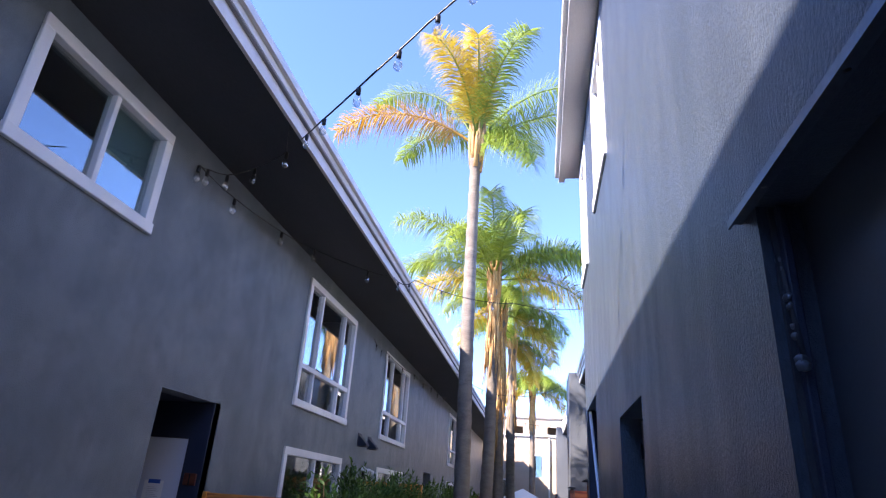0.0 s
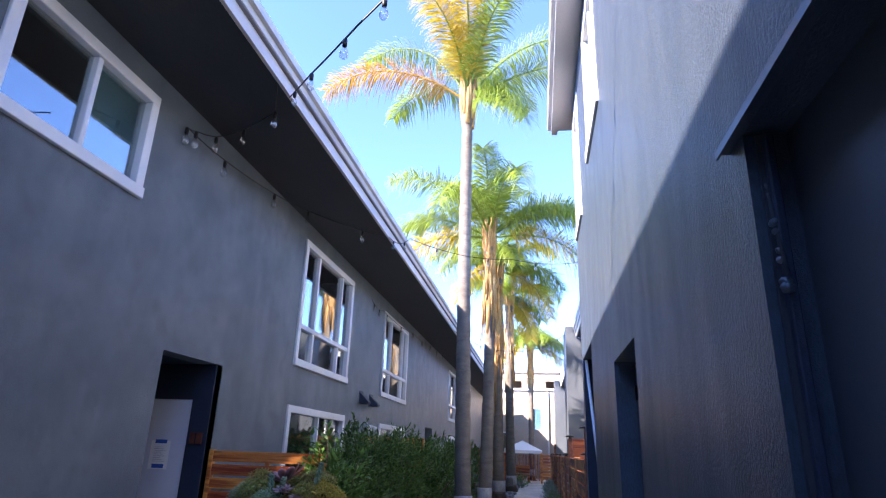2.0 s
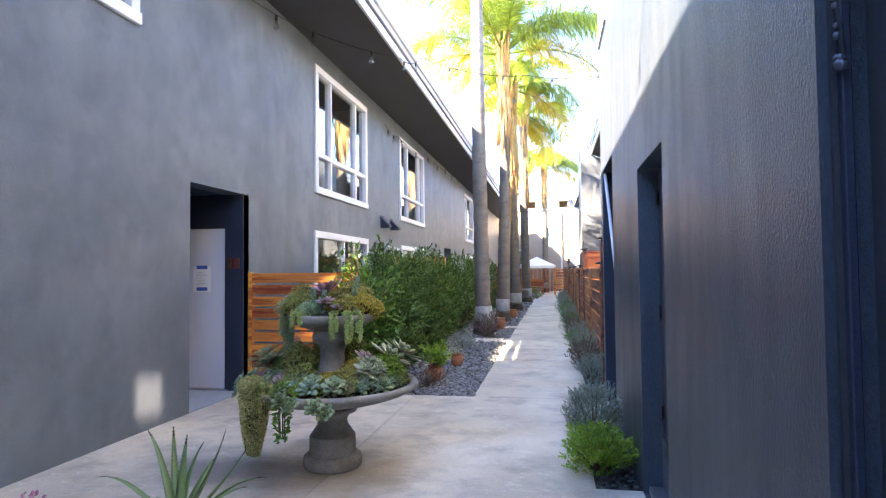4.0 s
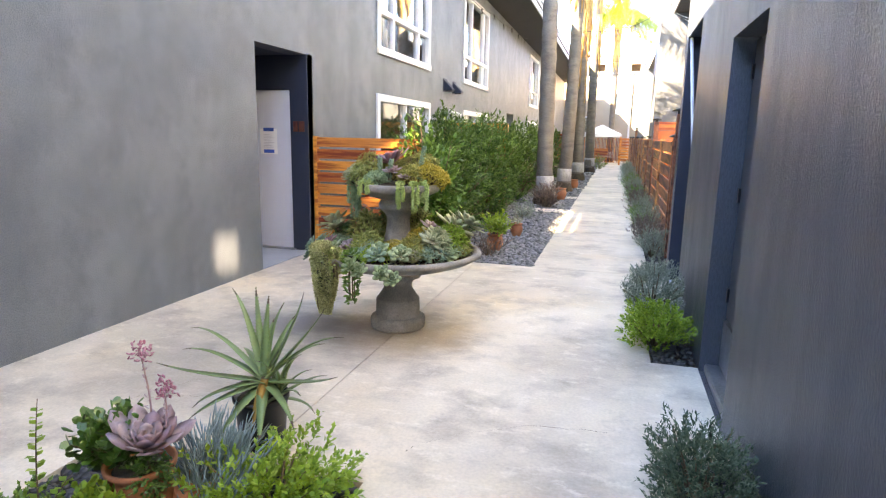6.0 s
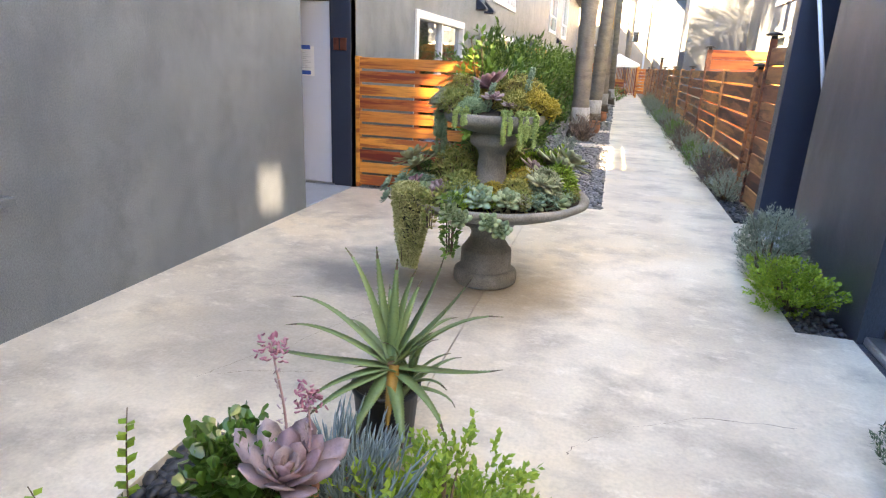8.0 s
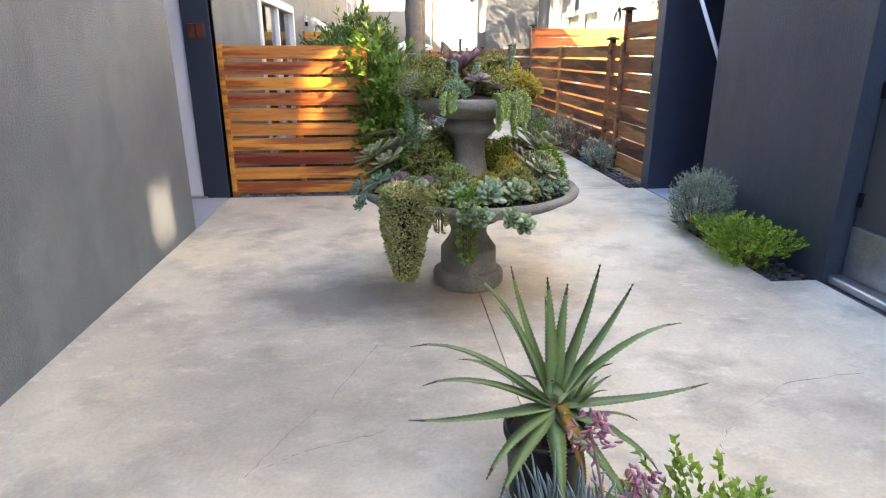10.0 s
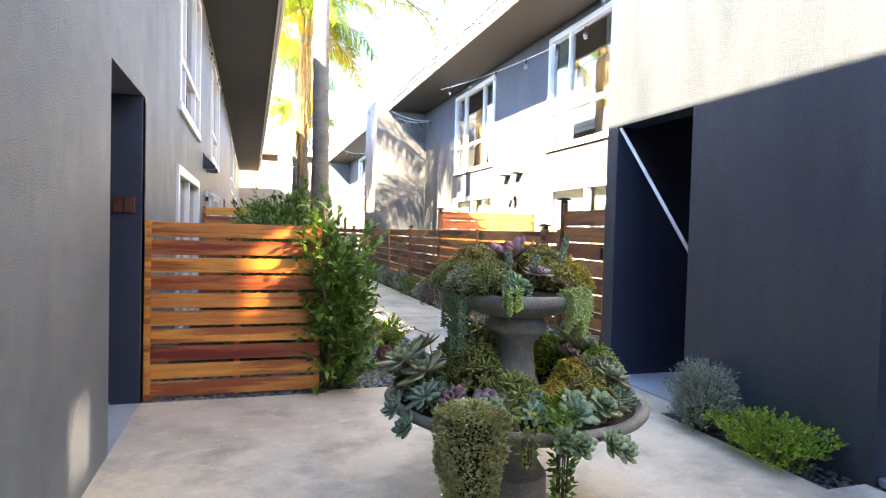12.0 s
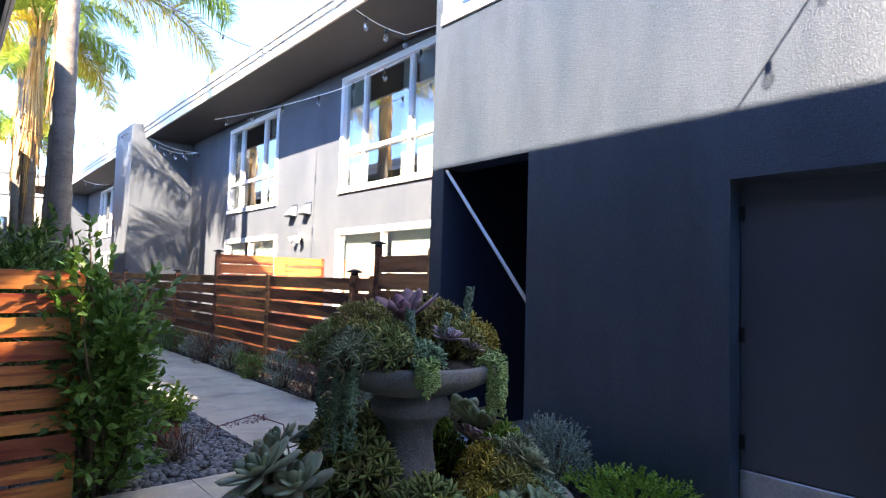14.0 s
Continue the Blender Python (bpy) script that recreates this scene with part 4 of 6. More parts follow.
# ---- bushes ----
def bush(name, label, category, at, size, leaves, length, width, material, stems=10, seed=1, group="", up=0.4, lump=0.45, twig=9, square=2.0, stem_mat="stem", hollow=0.35, fleshy=0.0):
    """Stems that fork to twig ends spread through an uneven body, each with a spray of leaves."""
    rng = random.Random(seed)
    t = thing(name, label, category, group, at=at)
    rx, ry, rz = size
    lv, bm = Leaves(), bmesh.new()
    off = Vector((seed * 3.1, seed * 1.7, 0))
    for i in range(max(1, leaves // twig)):
        d = rand_dir(rng)
        k = rng.uniform(hollow, 1.0) ** 0.5
        # rounded-box outline
        q = (abs(d.x) ** square + abs(d.y) ** square + abs(d.z) ** square) ** (-1 / square)
        e = d * q * k * (1 + lump * noise.noise(d * 2.2 + off) * 1.4)
        c = Vector((e.x * rx, e.y * ry, max(0.02, rz * (0.5 + 0.5 * e.z))))
        out = Vector((e.x, e.y, max(e.z, -0.2) * 0.6 + up)).normalized()
        span = length * 2.2
        for j in range(twig):
            s = j / twig
            dd = (out + rand_dir(rng) * 0.85).normalized()
            tilt_up, ln, wd = Vector((rng.uniform(-1, 1), rng.uniform(-1, 1), 1.2)), length * rng.uniform(0.7, 1.2), width * rng.uniform(0.8, 1.2)
            if fleshy:
                lv.fat(c + out * span * (s - 0.5), dd, tilt_up, ln, wd, fleshy, 0.1, 0.65)
            else:
                lv.flat(c + out * span * (s - 0.5), dd, tilt_up, ln, wd)
        if i % max(1, (leaves // twig) // max(1, stems)) == 0:
            foot = Vector((e.x * rx * 0.25, e.y * ry * 0.25, 0))
            midp = foot.lerp(c, 0.55) + Vector((0, 0, 0.1 * rz))
            r = 0.006 + 0.006 * min(rz, 2)
            tube(bm, [foot, midp, c + out * span * 0.4], [r, r * 0.7, r * 0.25], 5)
    tagged(lv.made("foliage", material, t, smooth=False), kind="stuff")
    tagged(part("branchwork", bm, M[stem_mat], t), kind="stuff")
    return t


bush("tall_shrub", "glossy green leafy shrub against the slatted fence", "shrub", (1.58, 1.3, 0), (0.36, 0.25, 1.5), 4200, 0.1, 0.046, M["green"], 40, 3, up=0.45, lump=0.7, twig=6, hollow=0.15)
for i in range(5):
    y = 2.9 + 1.25 * i
    bush("hedge_shrub", "dense green clipped hedge shrub beside the gravel", "hedge", (1.2, y, 0), (0.5, 0.76, 1.68 + 0.05 * math.sin(3 * i)), 8000, 0.095, 0.026, M["hedge"], 30, 11 + i, "hedge row", up=0.6, lump=0.45, twig=9, square=4.5, hollow=0.45)
for i in range(4):
    bush("hedge_shrub", "dense green hedge shrub by the far palms", "hedge", (1.25, 10.0 + 2.6 * i, 0), (0.55, 1.2, 1.75), 2600, 0.13, 0.035, M["hedge"], 16, 31 + i, "far hedge row", up=0.6, lump=0.3, square=4)
bush("wall_bush", "grey-green lavender bush beside the wall", "bush", (4.13, -0.45, 0), (0.25, 0.28, 0.5), 8000, 0.03, 0.009, M["lavender"], 26, 51, up=0.7, lump=0.3, twig=7)
bush("wall_bush", "bright yellow-green shrub in the wall bed", "bush", (4.12, -1.12, 0), (0.27, 0.4, 0.3), 5600, 0.026, 0.016, M["yellowgreen"], 24, 52, up=0.6, lump=0.5)
bush("wall_bush", "dark green rosemary-like bush in the wall bed", "bush", (4.16, -3.3, 0), (0.22, 0.4, 0.34), 7000, 0.028, 0.009, M["rosemary"], 22, 53, up=0.8, lump=0.4)
for i in range(13):
    y = 2.45 + 0.92 * i
    kind = ("lavender", "drypurple", "lavender", "green")[i % 4] if i not in (1, 5) else "drypurple"
    bush("path_bush", {"lavender": "grey-green lavender bush at the fence foot", "drypurple": "dry purplish bush at the fence foot", "green": "dark green low bush at the fence foot"}[kind], "bush",
         (4.3 - 0.06 * (i % 2), y, 0), (0.2 + 0.03 * (i % 3), 0.3, 0.36 + 0.08 * ((i * 7) % 3)), 2200, 0.04, 0.011, M[kind], 14, 61 + i, "path bushes", up=0.9, lump=0.5)
for i in range(6):
    bush("path_bush", "grey-green low bush along the far fence", "bush", (4.25, 14.8 + 1.5 * i, 0), (0.25, 0.5, 0.5), 600, 0.08, 0.02, M["lavender"], 8, 81 + i, "far path bushes", up=0.9)
bush("yellow_shrub", "bright yellow-green trailing shrub in the planting bed", "shrub", (2.5, -3.85, 0), (0.3, 0.34, 0.23), 5000, 0.034, 0.018, M["yellowgreen"], 26, 91, up=0.25, lump=0.8)
bush("yellow_shrub", "bright green low shrub in the planting bed", "shrub", (2.28, -4.2, 0), (0.3, 0.24, 0.17), 2400, 0.03, 0.016, M["yellowgreen"], 14, 92, up=0.5, lump=0.6)
bush("yellow_shrub", "small green shrub at the bed edge", "shrub", (1.62, -4.22, 0), (0.22, 0.2, 0.12), 800, 0.026, 0.015, M["green"], 8, 93, up=0.5, lump=0.7)
bush("grass_tuft", "low grey-green tuft on the gravel", "plant", (2.1, 5.6, 0), (0.25, 0.35, 0.22), 700, 0.09, 0.008, M["lavender"], 6, 94, up=1.2)
bush("grass_tuft", "reddish spiky tuft at a palm foot", "plant", (2.35, 7.5, 0), (0.25, 0.3, 0.34), 500, 0.2, 0.018, M["drypurple"], 6, 95, up=1.4)
bush("grass_tuft", "reddish spiky tuft beside the flower pot", "plant", (2.22, 1.75, 0), (0.15, 0.13, 0.15), 220, 0.13, 0.012, M["drypurple"], 5, 96, up=0.8)


def vine(at, height, lean, seed, label):
    rng = random.Random(seed)
    t = thing("vine_shoot", label, "plant", "vine shoots", at=at)
    pts = [Vector((lean[0] * s * s, lean[1] * s * s, height * s)) for s in [i / 8 for i in range(9)]]
    part("stem", tube(bmesh.new(), pts, [0.004 - 0.0003 * i for i in range(9)], 5), M["stem"], t)
    lv = Leaves()
    for i in range(int(height / 0.028)):
        s = (i + 1) / (height / 0.028 + 1)
        c = Vector((lean[0] * s * s, lean[1] * s * s, height * s))
        for side in (-1, 1):
            d = Vector((side * math.cos(i * 1.57), side * math.sin(i * 1.57), 0.35))
            lv.flat(c, d, Vector((0, 0, 1)), 0.052 * (1.1 - 0.5 * s) * rng.uniform(0.8, 1.2), 0.032)
    lv.made("foliage", M["yellowgreen"], t)


vine((1.62, -4.12, 0), 0.5, (0.02, 0.03), 1, "upright vine shoot with paired green leaves")
vine((1.52, -4.25, 0), 0.28, (-0.12, 0.02), 2, "short leaning vine shoot with green leaves")
vine((1.75, -4.2, 0), 0.26, (0.1, 0.05), 3, "short vine shoot with yellow-green leaves")

# ---- aloe in its pot ----
def blade(length, width, rise, droop, thick, teeth=True, n=9):
    """A long tapering aloe leaf along +x that rises and then droops, hollow above, toothed at its edges."""
    bm, rings = bmesh.new(), []
    p, ang = Vector((0, 0, 0)), rise
    for i in range(n + 1):
        s = i / n
        w = width / 2 * (1 - s) ** 0.8 * (0.8 + 0.35 * min(1, 4 * s)) + 0.0008
        th = thick * (1 - s) ** 0.8 + 0.0008
        nor = Vector((-math.sin(ang), 0, math.cos(ang)))
        rings.append([bm.verts.new(p + q) for q in (Vector((0, w, 0)) + nor * th * 0.35, nor * -th * 0.15, Vector((0, -w, 0)) + nor * th * 0.35, nor * -th)])
        ang -= droop * (0.1 + 1.9 * s * s + 0.35 * s) / n
        p = p + Vector((math.cos(ang), 0, math.sin(ang))) * (length / n)
    for a, b in zip(rings, rings[1:]):
        for k in range(4):
            f = bm.faces.new((a[k], a[(k + 1) % 4], b[(k + 1) % 4], b[k]))
            f.smooth, f.material_index = True, int(b is rings[-1])
    bm.faces.new(rings[0])
    bm.faces.new(rings[-1][::-1]).material_index = 1
    if teeth:
        for a, b in zip(rings[1:-1], rings[2:]):
            for k, sgn in ((0, 1), (2, -1)):
                for f in (0.1, 0.43, 0.76):
                    p0, p1 = a[k].co.lerp(b[k].co, f), a[k].co.lerp(b[k].co, f + 0.16)
                    tip = p0.lerp(p1, 0.8) + Vector((0, sgn * 0.0045, 0))
                    bm.faces.new([bm.verts.new(q) for q in ((p0, p1, tip) if sgn < 0 else (p1, p0, tip))])
    return bm


AX, AY = 2.13, -3.33
t = thing("nursery_pot", "black plastic nursery pot holding the aloe", "pot", at=(AX, AY, 0))
part("body", lathe(bmesh.new(), [(0.105, 0.0), (0.11, 0.01), (0.128, 0.235), (0.136, 0.24), (0.137, 0.262), (0.128, 0.264), (0.122, 0.24), (0.05, 0.235)], n=32), M["blackplastic"], t)
part("soil", lathe(bmesh.new(), [(0.122, 0.236), (0.11, 0.246), (0.02, 0.25)], n=20, wobble=0.03), M["soil"], t)
aloe = thing("aloe", "large spiky green aloe with toothed curving leaves", "aloe", at=(AX + 0.02, AY, 0.25))
rng = random.Random(8)
part("stump", tube(bmesh.new(), [(0, 0, 0), (0.005, 0, 0.06), (0.0, 0, 0.1)], [0.03, 0.026, 0.016], 8), M["stem"], aloe)
for az, rise, L, droop, wd in (
        (100, 80, 0.38, 0.2, 0.05), (64, 80, 0.36, 0.6, 0.048), (38, 60, 0.45, -0.3, 0.046), (24, 46, 0.45, -0.25, 0.048), (6, 44, 0.48, 0.9, 0.05), (130, 62, 0.44, -0.25, 0.046),
        (152, 66, 0.48, 0.75, 0.044), (174, 40, 0.5, 1.1, 0.042), (188, 30, 0.44, 0.9, 0.048), (202, 8, 0.5, -0.25, 0.055), (-12, 10, 0.46, -0.3, 0.055), (-62, -14, 0.36, 0.7, 0.062),
        (-98, -18, 0.34, 0.6, 0.06), (-128, -8, 0.36, 0.5, 0.06), (84, 50, 0.36, 0.5, 0.042), (112, 42, 0.38, 0.7, 0.042), (-36, -2, 0.36, 1.1, 0.05), (222, 0, 0.34, 0.9, 0.05),
         (140, 20, 0.36, 0.8, 0.045), (58, 30, 0.36, 0.9, 0.045)):
    b = part("leaf", blade(L, wd, radians(rise), droop, 0.014), [M["aloe"], M["aloetip"]], aloe)
    k = 0.07 + 0.05 * max(0.0, (rise + 20) / 100)
    b.matrix_local = pose(0.012 * math.cos(radians(az)), 0.012 * math.sin(radians(az)), k, 0, 0, az)
b = part("leaf", blade(0.26, 0.045, radians(-30), 1.1, 0.01), [M["aloedry"], M["aloetip"]], aloe, "dry orange leaf")
b.matrix_local = pose(0.02, -0.02, 0.1, 0, 0, -78)
pup = thing("aloe", "small aloe offset with thin arching leaves", "aloe", at=(AX + 0.09, AY + 0.03, 0.24))
for i in range(14):
    s = i / 13
    az = i * 2.39996
    b = part("leaf", blade(0.24 * rng.uniform(0.8, 1.1), 0.03, radians(5 + 70 * s), rng.uniform(0.6, 1.5), 0.008, n=7), [M["aloe"], M["aloetip"]], pup)
    b.matrix_local = pose(0, 0, 0.06 * s, 0, 0, math.degrees(az))

# ---- terracotta pots ----
def urn(at, scale, label, pockets=0):
    t = thing("terracotta_pot", label, "pot", "terracotta pots", at=at)
    k = scale
    part("body", lathe(bmesh.new(), [(0.09 * k, 0), (0.1 * k, 0.01 * k), (0.15 * k, 0.12 * k), (0.155 * k, 0.2 * k), (0.13 * k, 0.26 * k), (0.125 * k, 0.28 * k), (0.145 * k, 0.295 * k), (0.148 * k, 0.32 * k), (0.135 * k, 0.322 * k), (0.118 * k, 0.29 * k), (0.03 * k, 0.285 * k)], n=36), M["terracotta"], t)
    for i in range(pockets):
        a = -1.9 + i * 2.1
        bm = tube(bmesh.new(), [(0.13 * k * math.cos(a), 0.13 * k * math.sin(a), 0.1 * k), (0.18 * k * math.cos(a), 0.18 * k * math.sin(a), 0.15 * k), (0.2 * k * math.cos(a), 0.2 * k * math.sin(a), 0.19 * k)], [0.03 * k, 0.05 * k, 0.055 * k], 12)
        part("pocket", bm, M["terracotta"], t, "terracotta planting pocket")
    part("soil", lathe(bmesh.new(), [(0.117 * k, 0.286 * k), (0.1 * k, 0.3 * k), (0.02 * k, 0.305 * k)], n=20), M["soil"], t)
    return t


PX, PY = 2.05, -4.03
urn((PX, PY, -0.01), 0.9, "orange terracotta strawberry pot full of succulents", 3)
urn((2.24, 2.12, 0.0), 0.72, "small terracotta pot with leafy green plant", 1)
urn((2.33, 3.4, 0.0), 0.62, "small terracotta pot with a round cactus", 0)
urn((2.5, 9.2, 0.0), 0.9, "terracotta pot among the far palms", 0)
urn((2.6, 12.4, 0.0), 0.9, "terracotta pot on the far gravel", 0)


def rosette(name, label, at, radius, n, mat, width=0.5, thick=0.14, axis=(0, 0, 1), curl=0.25, open_=1.35, group=""):
    lv = Leaves()
    lv.rosette(Vector((0, 0, 0)), axis, radius, n, width, thick, curl, open_, random.Random(int(1000 * (at[0] + at[1]) + n)))
    t = thing(name, label, "succulent", group, at=at)
    lv.made("foliage", mat, t)
    bm = tube(bmesh.new(), [tuple(-0.28 * radius * c for c in Vector(axis).normalized()), (0, 0, 0)], [radius * 0.1, radius * 0.08], 6)
    part("stalk", bm, M["stem"], t)
    return t


rosette("echeveria", "large purple-mauve echeveria rosette in the terracotta pot", (PX + 0.06, PY - 0.03, 0.36), 0.19, 24, M["mauve"], 0.52, 0.08, (0.25, -0.1, 1), 0.12, 1.0)
bush("jade_plant", "dark green jade plant in the terracotta pot", "succulent", (PX - 0.1, PY - 0.02, 0.26), (0.14, 0.13, 0.2), 560, 0.04, 0.032, M["jade"], 14, 97, up=0.6, lump=0.4, twig=5, fleshy=0.007)
bush("trailing_sedum", "dark green trailing sedum over the pot edge", "succulent", (PX + 0.1, PY - 0.06, 0.17), (0.07, 0.08, 0.2), 900, 0.018, 0.012, M["jade"], 6, 98, up=-0.2)
bush("pocket_succulent", "yellow-green succulent in the pot pocket", "succulent", (PX - 0.03, PY - 0.2, 0.12), (0.13, 0.08, 0.13), 420, 0.034, 0.024, M["yellowgreen"], 8, 99, up=0.4, twig=5, fleshy=0.006)
bush("potted_plant", "leafy yellow-green plant in a terracotta pot", "plant", (2.24, 2.12, 0.2), (0.19, 0.19, 0.28), 800, 0.05, 0.03, M["yellowgreen"], 12, 100, up=0.4)
bush("potted_cactus", "round spiny cactus mound in a terracotta pot", "cactus", (2.33, 3.4, 0.17), (0.11, 0.11, 0.12), 700, 0.022, 0.004, M["olive"], 4, 101, up=0.3)


def flower_stalk(at, top, seed):
    rng = random.Random(seed)
    t = thing("flower_stalk", "pink-flowered echeveria stalk with small bells", "flower", "flower stalks", at=at)
    tp = Vector(top)
    pts = [tp * s + Vector((0.01 * math.sin(4 * s), 0, 0)) for s in [i / 7 for i in range(8)]]
    part("stem", tube(bmesh.new(), pts, [0.0045 - 0.0003 * i for i in range(8)], 6), M["pinkstem"], t)
    lv = Leaves()
    for i in range(16):
        c = tp * (0.2 + 0.045 * i)
        lv.fat(c, (rand_dir(rng) + Vector((0, 0, 0.4))), Vector((0, 0, 1)), 0.02, 0.009, 0.005)
    lv.made("bract_spray", M["mauve"], t)
    lv = Leaves()
    for i in range(56):
        c = tp + rand_dir(rng) * 0.036 * rng.uniform(0.3, 1) + Vector((0.02 * math.sin(i), 0, -0.03 + 0.02 * (i % 3)))
        lv.fat(c, rand_dir(rng), Vector((0, 0, 1)), 0.019, 0.011, 0.009)
    lv.made("blossom", M["pink"], t)


flower_stalk((PX + 0.03, PY + 0.04, 0.38), (-0.04, 0.02, 0.33), 1)
flower_stalk((PX + 0.1, PY + 0.02, 0.38), (0.0, 0.03, 0.2), 2)

# chalk sticks between pot and aloe
rng = random.Random(5)
for cx, cy, h in ((2.22, -3.76, 0.36), (2.28, -3.92, 0.32), (2.16, -3.84, 0.38), (2.1, -3.66, 0.34)):
    t = thing("chalk_sticks", "blue-grey finger-leaved chalk stick clump", "succulent", "chalk sticks", at=(cx, cy, -0.01))
    lv = Leaves()
    for i in range(110):
        d = (Vector((rng.gauss(0, 0.45), rng.gauss(0, 0.45), 1))).normalized()
        c = d * h * rng.uniform(0.1, 0.6) + Vector((rng.uniform(-0.07, 0.07), rng.uniform(-0.07, 0.07), 0))
        lv.fat(c, d + rand_dir(rng) * 0.25, Vector((0, 1, 0.2)), h * rng.uniform(0.35, 0.5), 0.009, 0.009, 0.1, 0.5)
    lv.made("foliage", M["chalk"], t)
    bm = bmesh.new()
    for i in range(7):
        tube(bm, [(rng.uniform(-0.05, 0.05), rng.uniform(-0.05, 0.05), 0), (rng.uniform(-0.07, 0.07), rng.uniform(-0.07, 0.07), h * 0.5)], 0.006, 5)
    tagged(part("branchwork", bm, M["stem"], t), kind="stuff")

# ---- succulents of the fountain ----
def mound(label, at, size, count, radius, mat, seed, group, width=0.34, leaves=11, dense=0.85):
    """A low dome of stonecrop: stems that each end in a small star of fleshy leaves."""
    rng = random.Random(seed)
    t = thing("sedum_clump", label, "succulent", group, at=at)
    lv, bm = Leaves(), bmesh.new()
    for i in range(count):
        a, e = i * 2.39996, (i + 0.5) / count
        rr = math.sqrt(e) * (1 + 0.25 * noise.noise((math.cos(a) * 1.7 + seed, math.sin(a) * 1.7, e)))
        k = rng.uniform(dense, 1.05)
        c = Vector((size[0] * rr * math.cos(a), size[1] * rr * math.sin(a), size[2] * k * math.sqrt(max(0.04, 1 - 0.93 * e))))
        axis = Vector((math.cos(a) * rr * 1.2, math.sin(a) * rr * 1.2, 0.9)) + rand_dir(rng) * 0.35
        r = radius * rng.uniform(0.75, 1.25)
        lv.rosette(c, axis, r, leaves, width, 0.16, 0.2, 1.4, rng)
        for q in (0.7, 1.4):
            ax = axis.normalized()
            for j in range(4):
                o = rand_dir(rng)
                lv.fat(c - ax * r * q, o + ax * 0.5, ax, r * 0.8, r * width, r * 0.15)
        tube(bm, [(c.x * 0.4, c.y * 0.4, 0.0), tuple(c * 0.75), tuple(c)], [0.004, 0.003, 0.003], 5)
    tagged(lv.made("foliage", M[mat], t), kind="stuff")
    tagged(part("branchwork", bm, M["stem"], t), kind="stuff")



LOW, UP = 0.63, 1.17


def ring(r, deg, z):
    return (FX + r * math.cos(radians(deg)), FY + r * math.sin(radians(deg)), z)


def tilt(deg, lean=0.5):
    return (lean * math.cos(radians(deg)), lean * math.sin(radians(deg)), 1)


G = "lower bowl succulents"
for deg, r, rad, n, mat, wd, lab in (
        (188, 0.5, 0.17, 22, "olive", 0.5, "large grey-green echeveria at the bowl rim"),
        (150, 0.5, 0.19, 22, "olive", 0.48, "large dusky green echeveria rosette"),
        (165, 0.33, 0.14, 24, "mauve", 0.5, "dusky mauve echeveria rosette in the bowl"),
        (5, 0.42, 0.18, 24, "olive", 0.45, "large bronze-green echeveria rosette"),
        (22, 0.52, 0.19, 24, "olive", 0.48, "large grey-olive echeveria at the bowl rim"),
        (-20, 0.38, 0.16, 24, "olive", 0.5, "bronze echeveria rosette in the bowl"),
        (35, 0.4, 0.17, 24, "olive", 0.48, "large grey-olive echeveria rosette"),
        (-5, 0.3, 0.16, 24, "mauve", 0.48, "dusky mauve echeveria rosette in the bowl"),
        (-38, 0.47, 0.13, 24, "olive", 0.48, "olive echeveria rosette in the bowl"),
        (172, 0.55, 0.17, 24, "olive", 0.45, "large grey-olive echeveria at the bowl rim"),
        (60, 0.45, 0.15, 22, "purple", 0.45, "dark purple aeonium rosette in the bowl"),
        (-60, 0.51, 0.075, 22, "mint", 0.6, "pale mint ghost-plant rosette in the bowl"),
        (-72, 0.51, 0.08, 22, "mint", 0.6, "pale mint ghost-plant rosette in the bowl"),
        (-47, 0.51, 0.075, 22, "mint", 0.6, "pale mint ghost-plant rosette in the bowl"),
        (-33, 0.51, 0.08, 22, "mint", 0.6, "pale mint ghost-plant rosette in the bowl"),
        (-20, 0.51, 0.07, 22, "mint", 0.6, "pale mint ghost-plant rosette in the bowl"),
        (-84, 0.51, 0.085, 22, "mint", 0.55, "pale mint ghost-plant rosette over the rim"),
        (-90, 0.52, 0.08, 22, "bluegrey", 0.5, "blue-grey sedum rosette in the bowl"),
        (-8, 0.51, 0.06, 20, "mint", 0.6, "small pale green rosette at the rim"),
        (-100, 0.5, 0.09, 26, "bluegrey", 0.4, "blue-grey echeveria rosette in the bowl"),
        (205, 0.6, 0.11, 26, "bluegrey", 0.36, "blue-green spiky rosette over the rim"),
        (218, 0.55, 0.09, 26, "purple", 0.55, "dark purple echeveria rosette in the bowl"),
        (228, 0.42, 0.1, 26, "mauve", 0.55, "dusky mauve echeveria rosette in the bowl"),
        (100, 0.5, 0.14, 22, "olive", 0.5, "olive echeveria rosette in the bowl"),
        (125, 0.45, 0.13, 22, "bluegrey", 0.5, "blue-grey echeveria rosette in the bowl"),
        (240, 0.6, 0.08, 22, "mint", 0.55, "pale mint rosette beside the drape")):
    k = math.sin(deg * 12.9)
    rosette("echeveria", lab, ring(r * (1.02 + 0.05 * k), deg + 4 * k, LOW + (0.13 if rad > 0.12 else 0.045) + 0.3 * rad + 0.025 * math.cos(deg * 7.7)), rad * (0.9 if rad > 0.12 else 1.05) * (1.0 + 0.18 * k), int(n * (0.8 if rad > 0.12 else 0.95)), M[mat], wd * (1.1 if rad > 0.12 else 1.15), 0.09, tilt(deg, 0.6 if rad > 0.12 else 0.8), curl=0.1, open_=1.5, group=G)
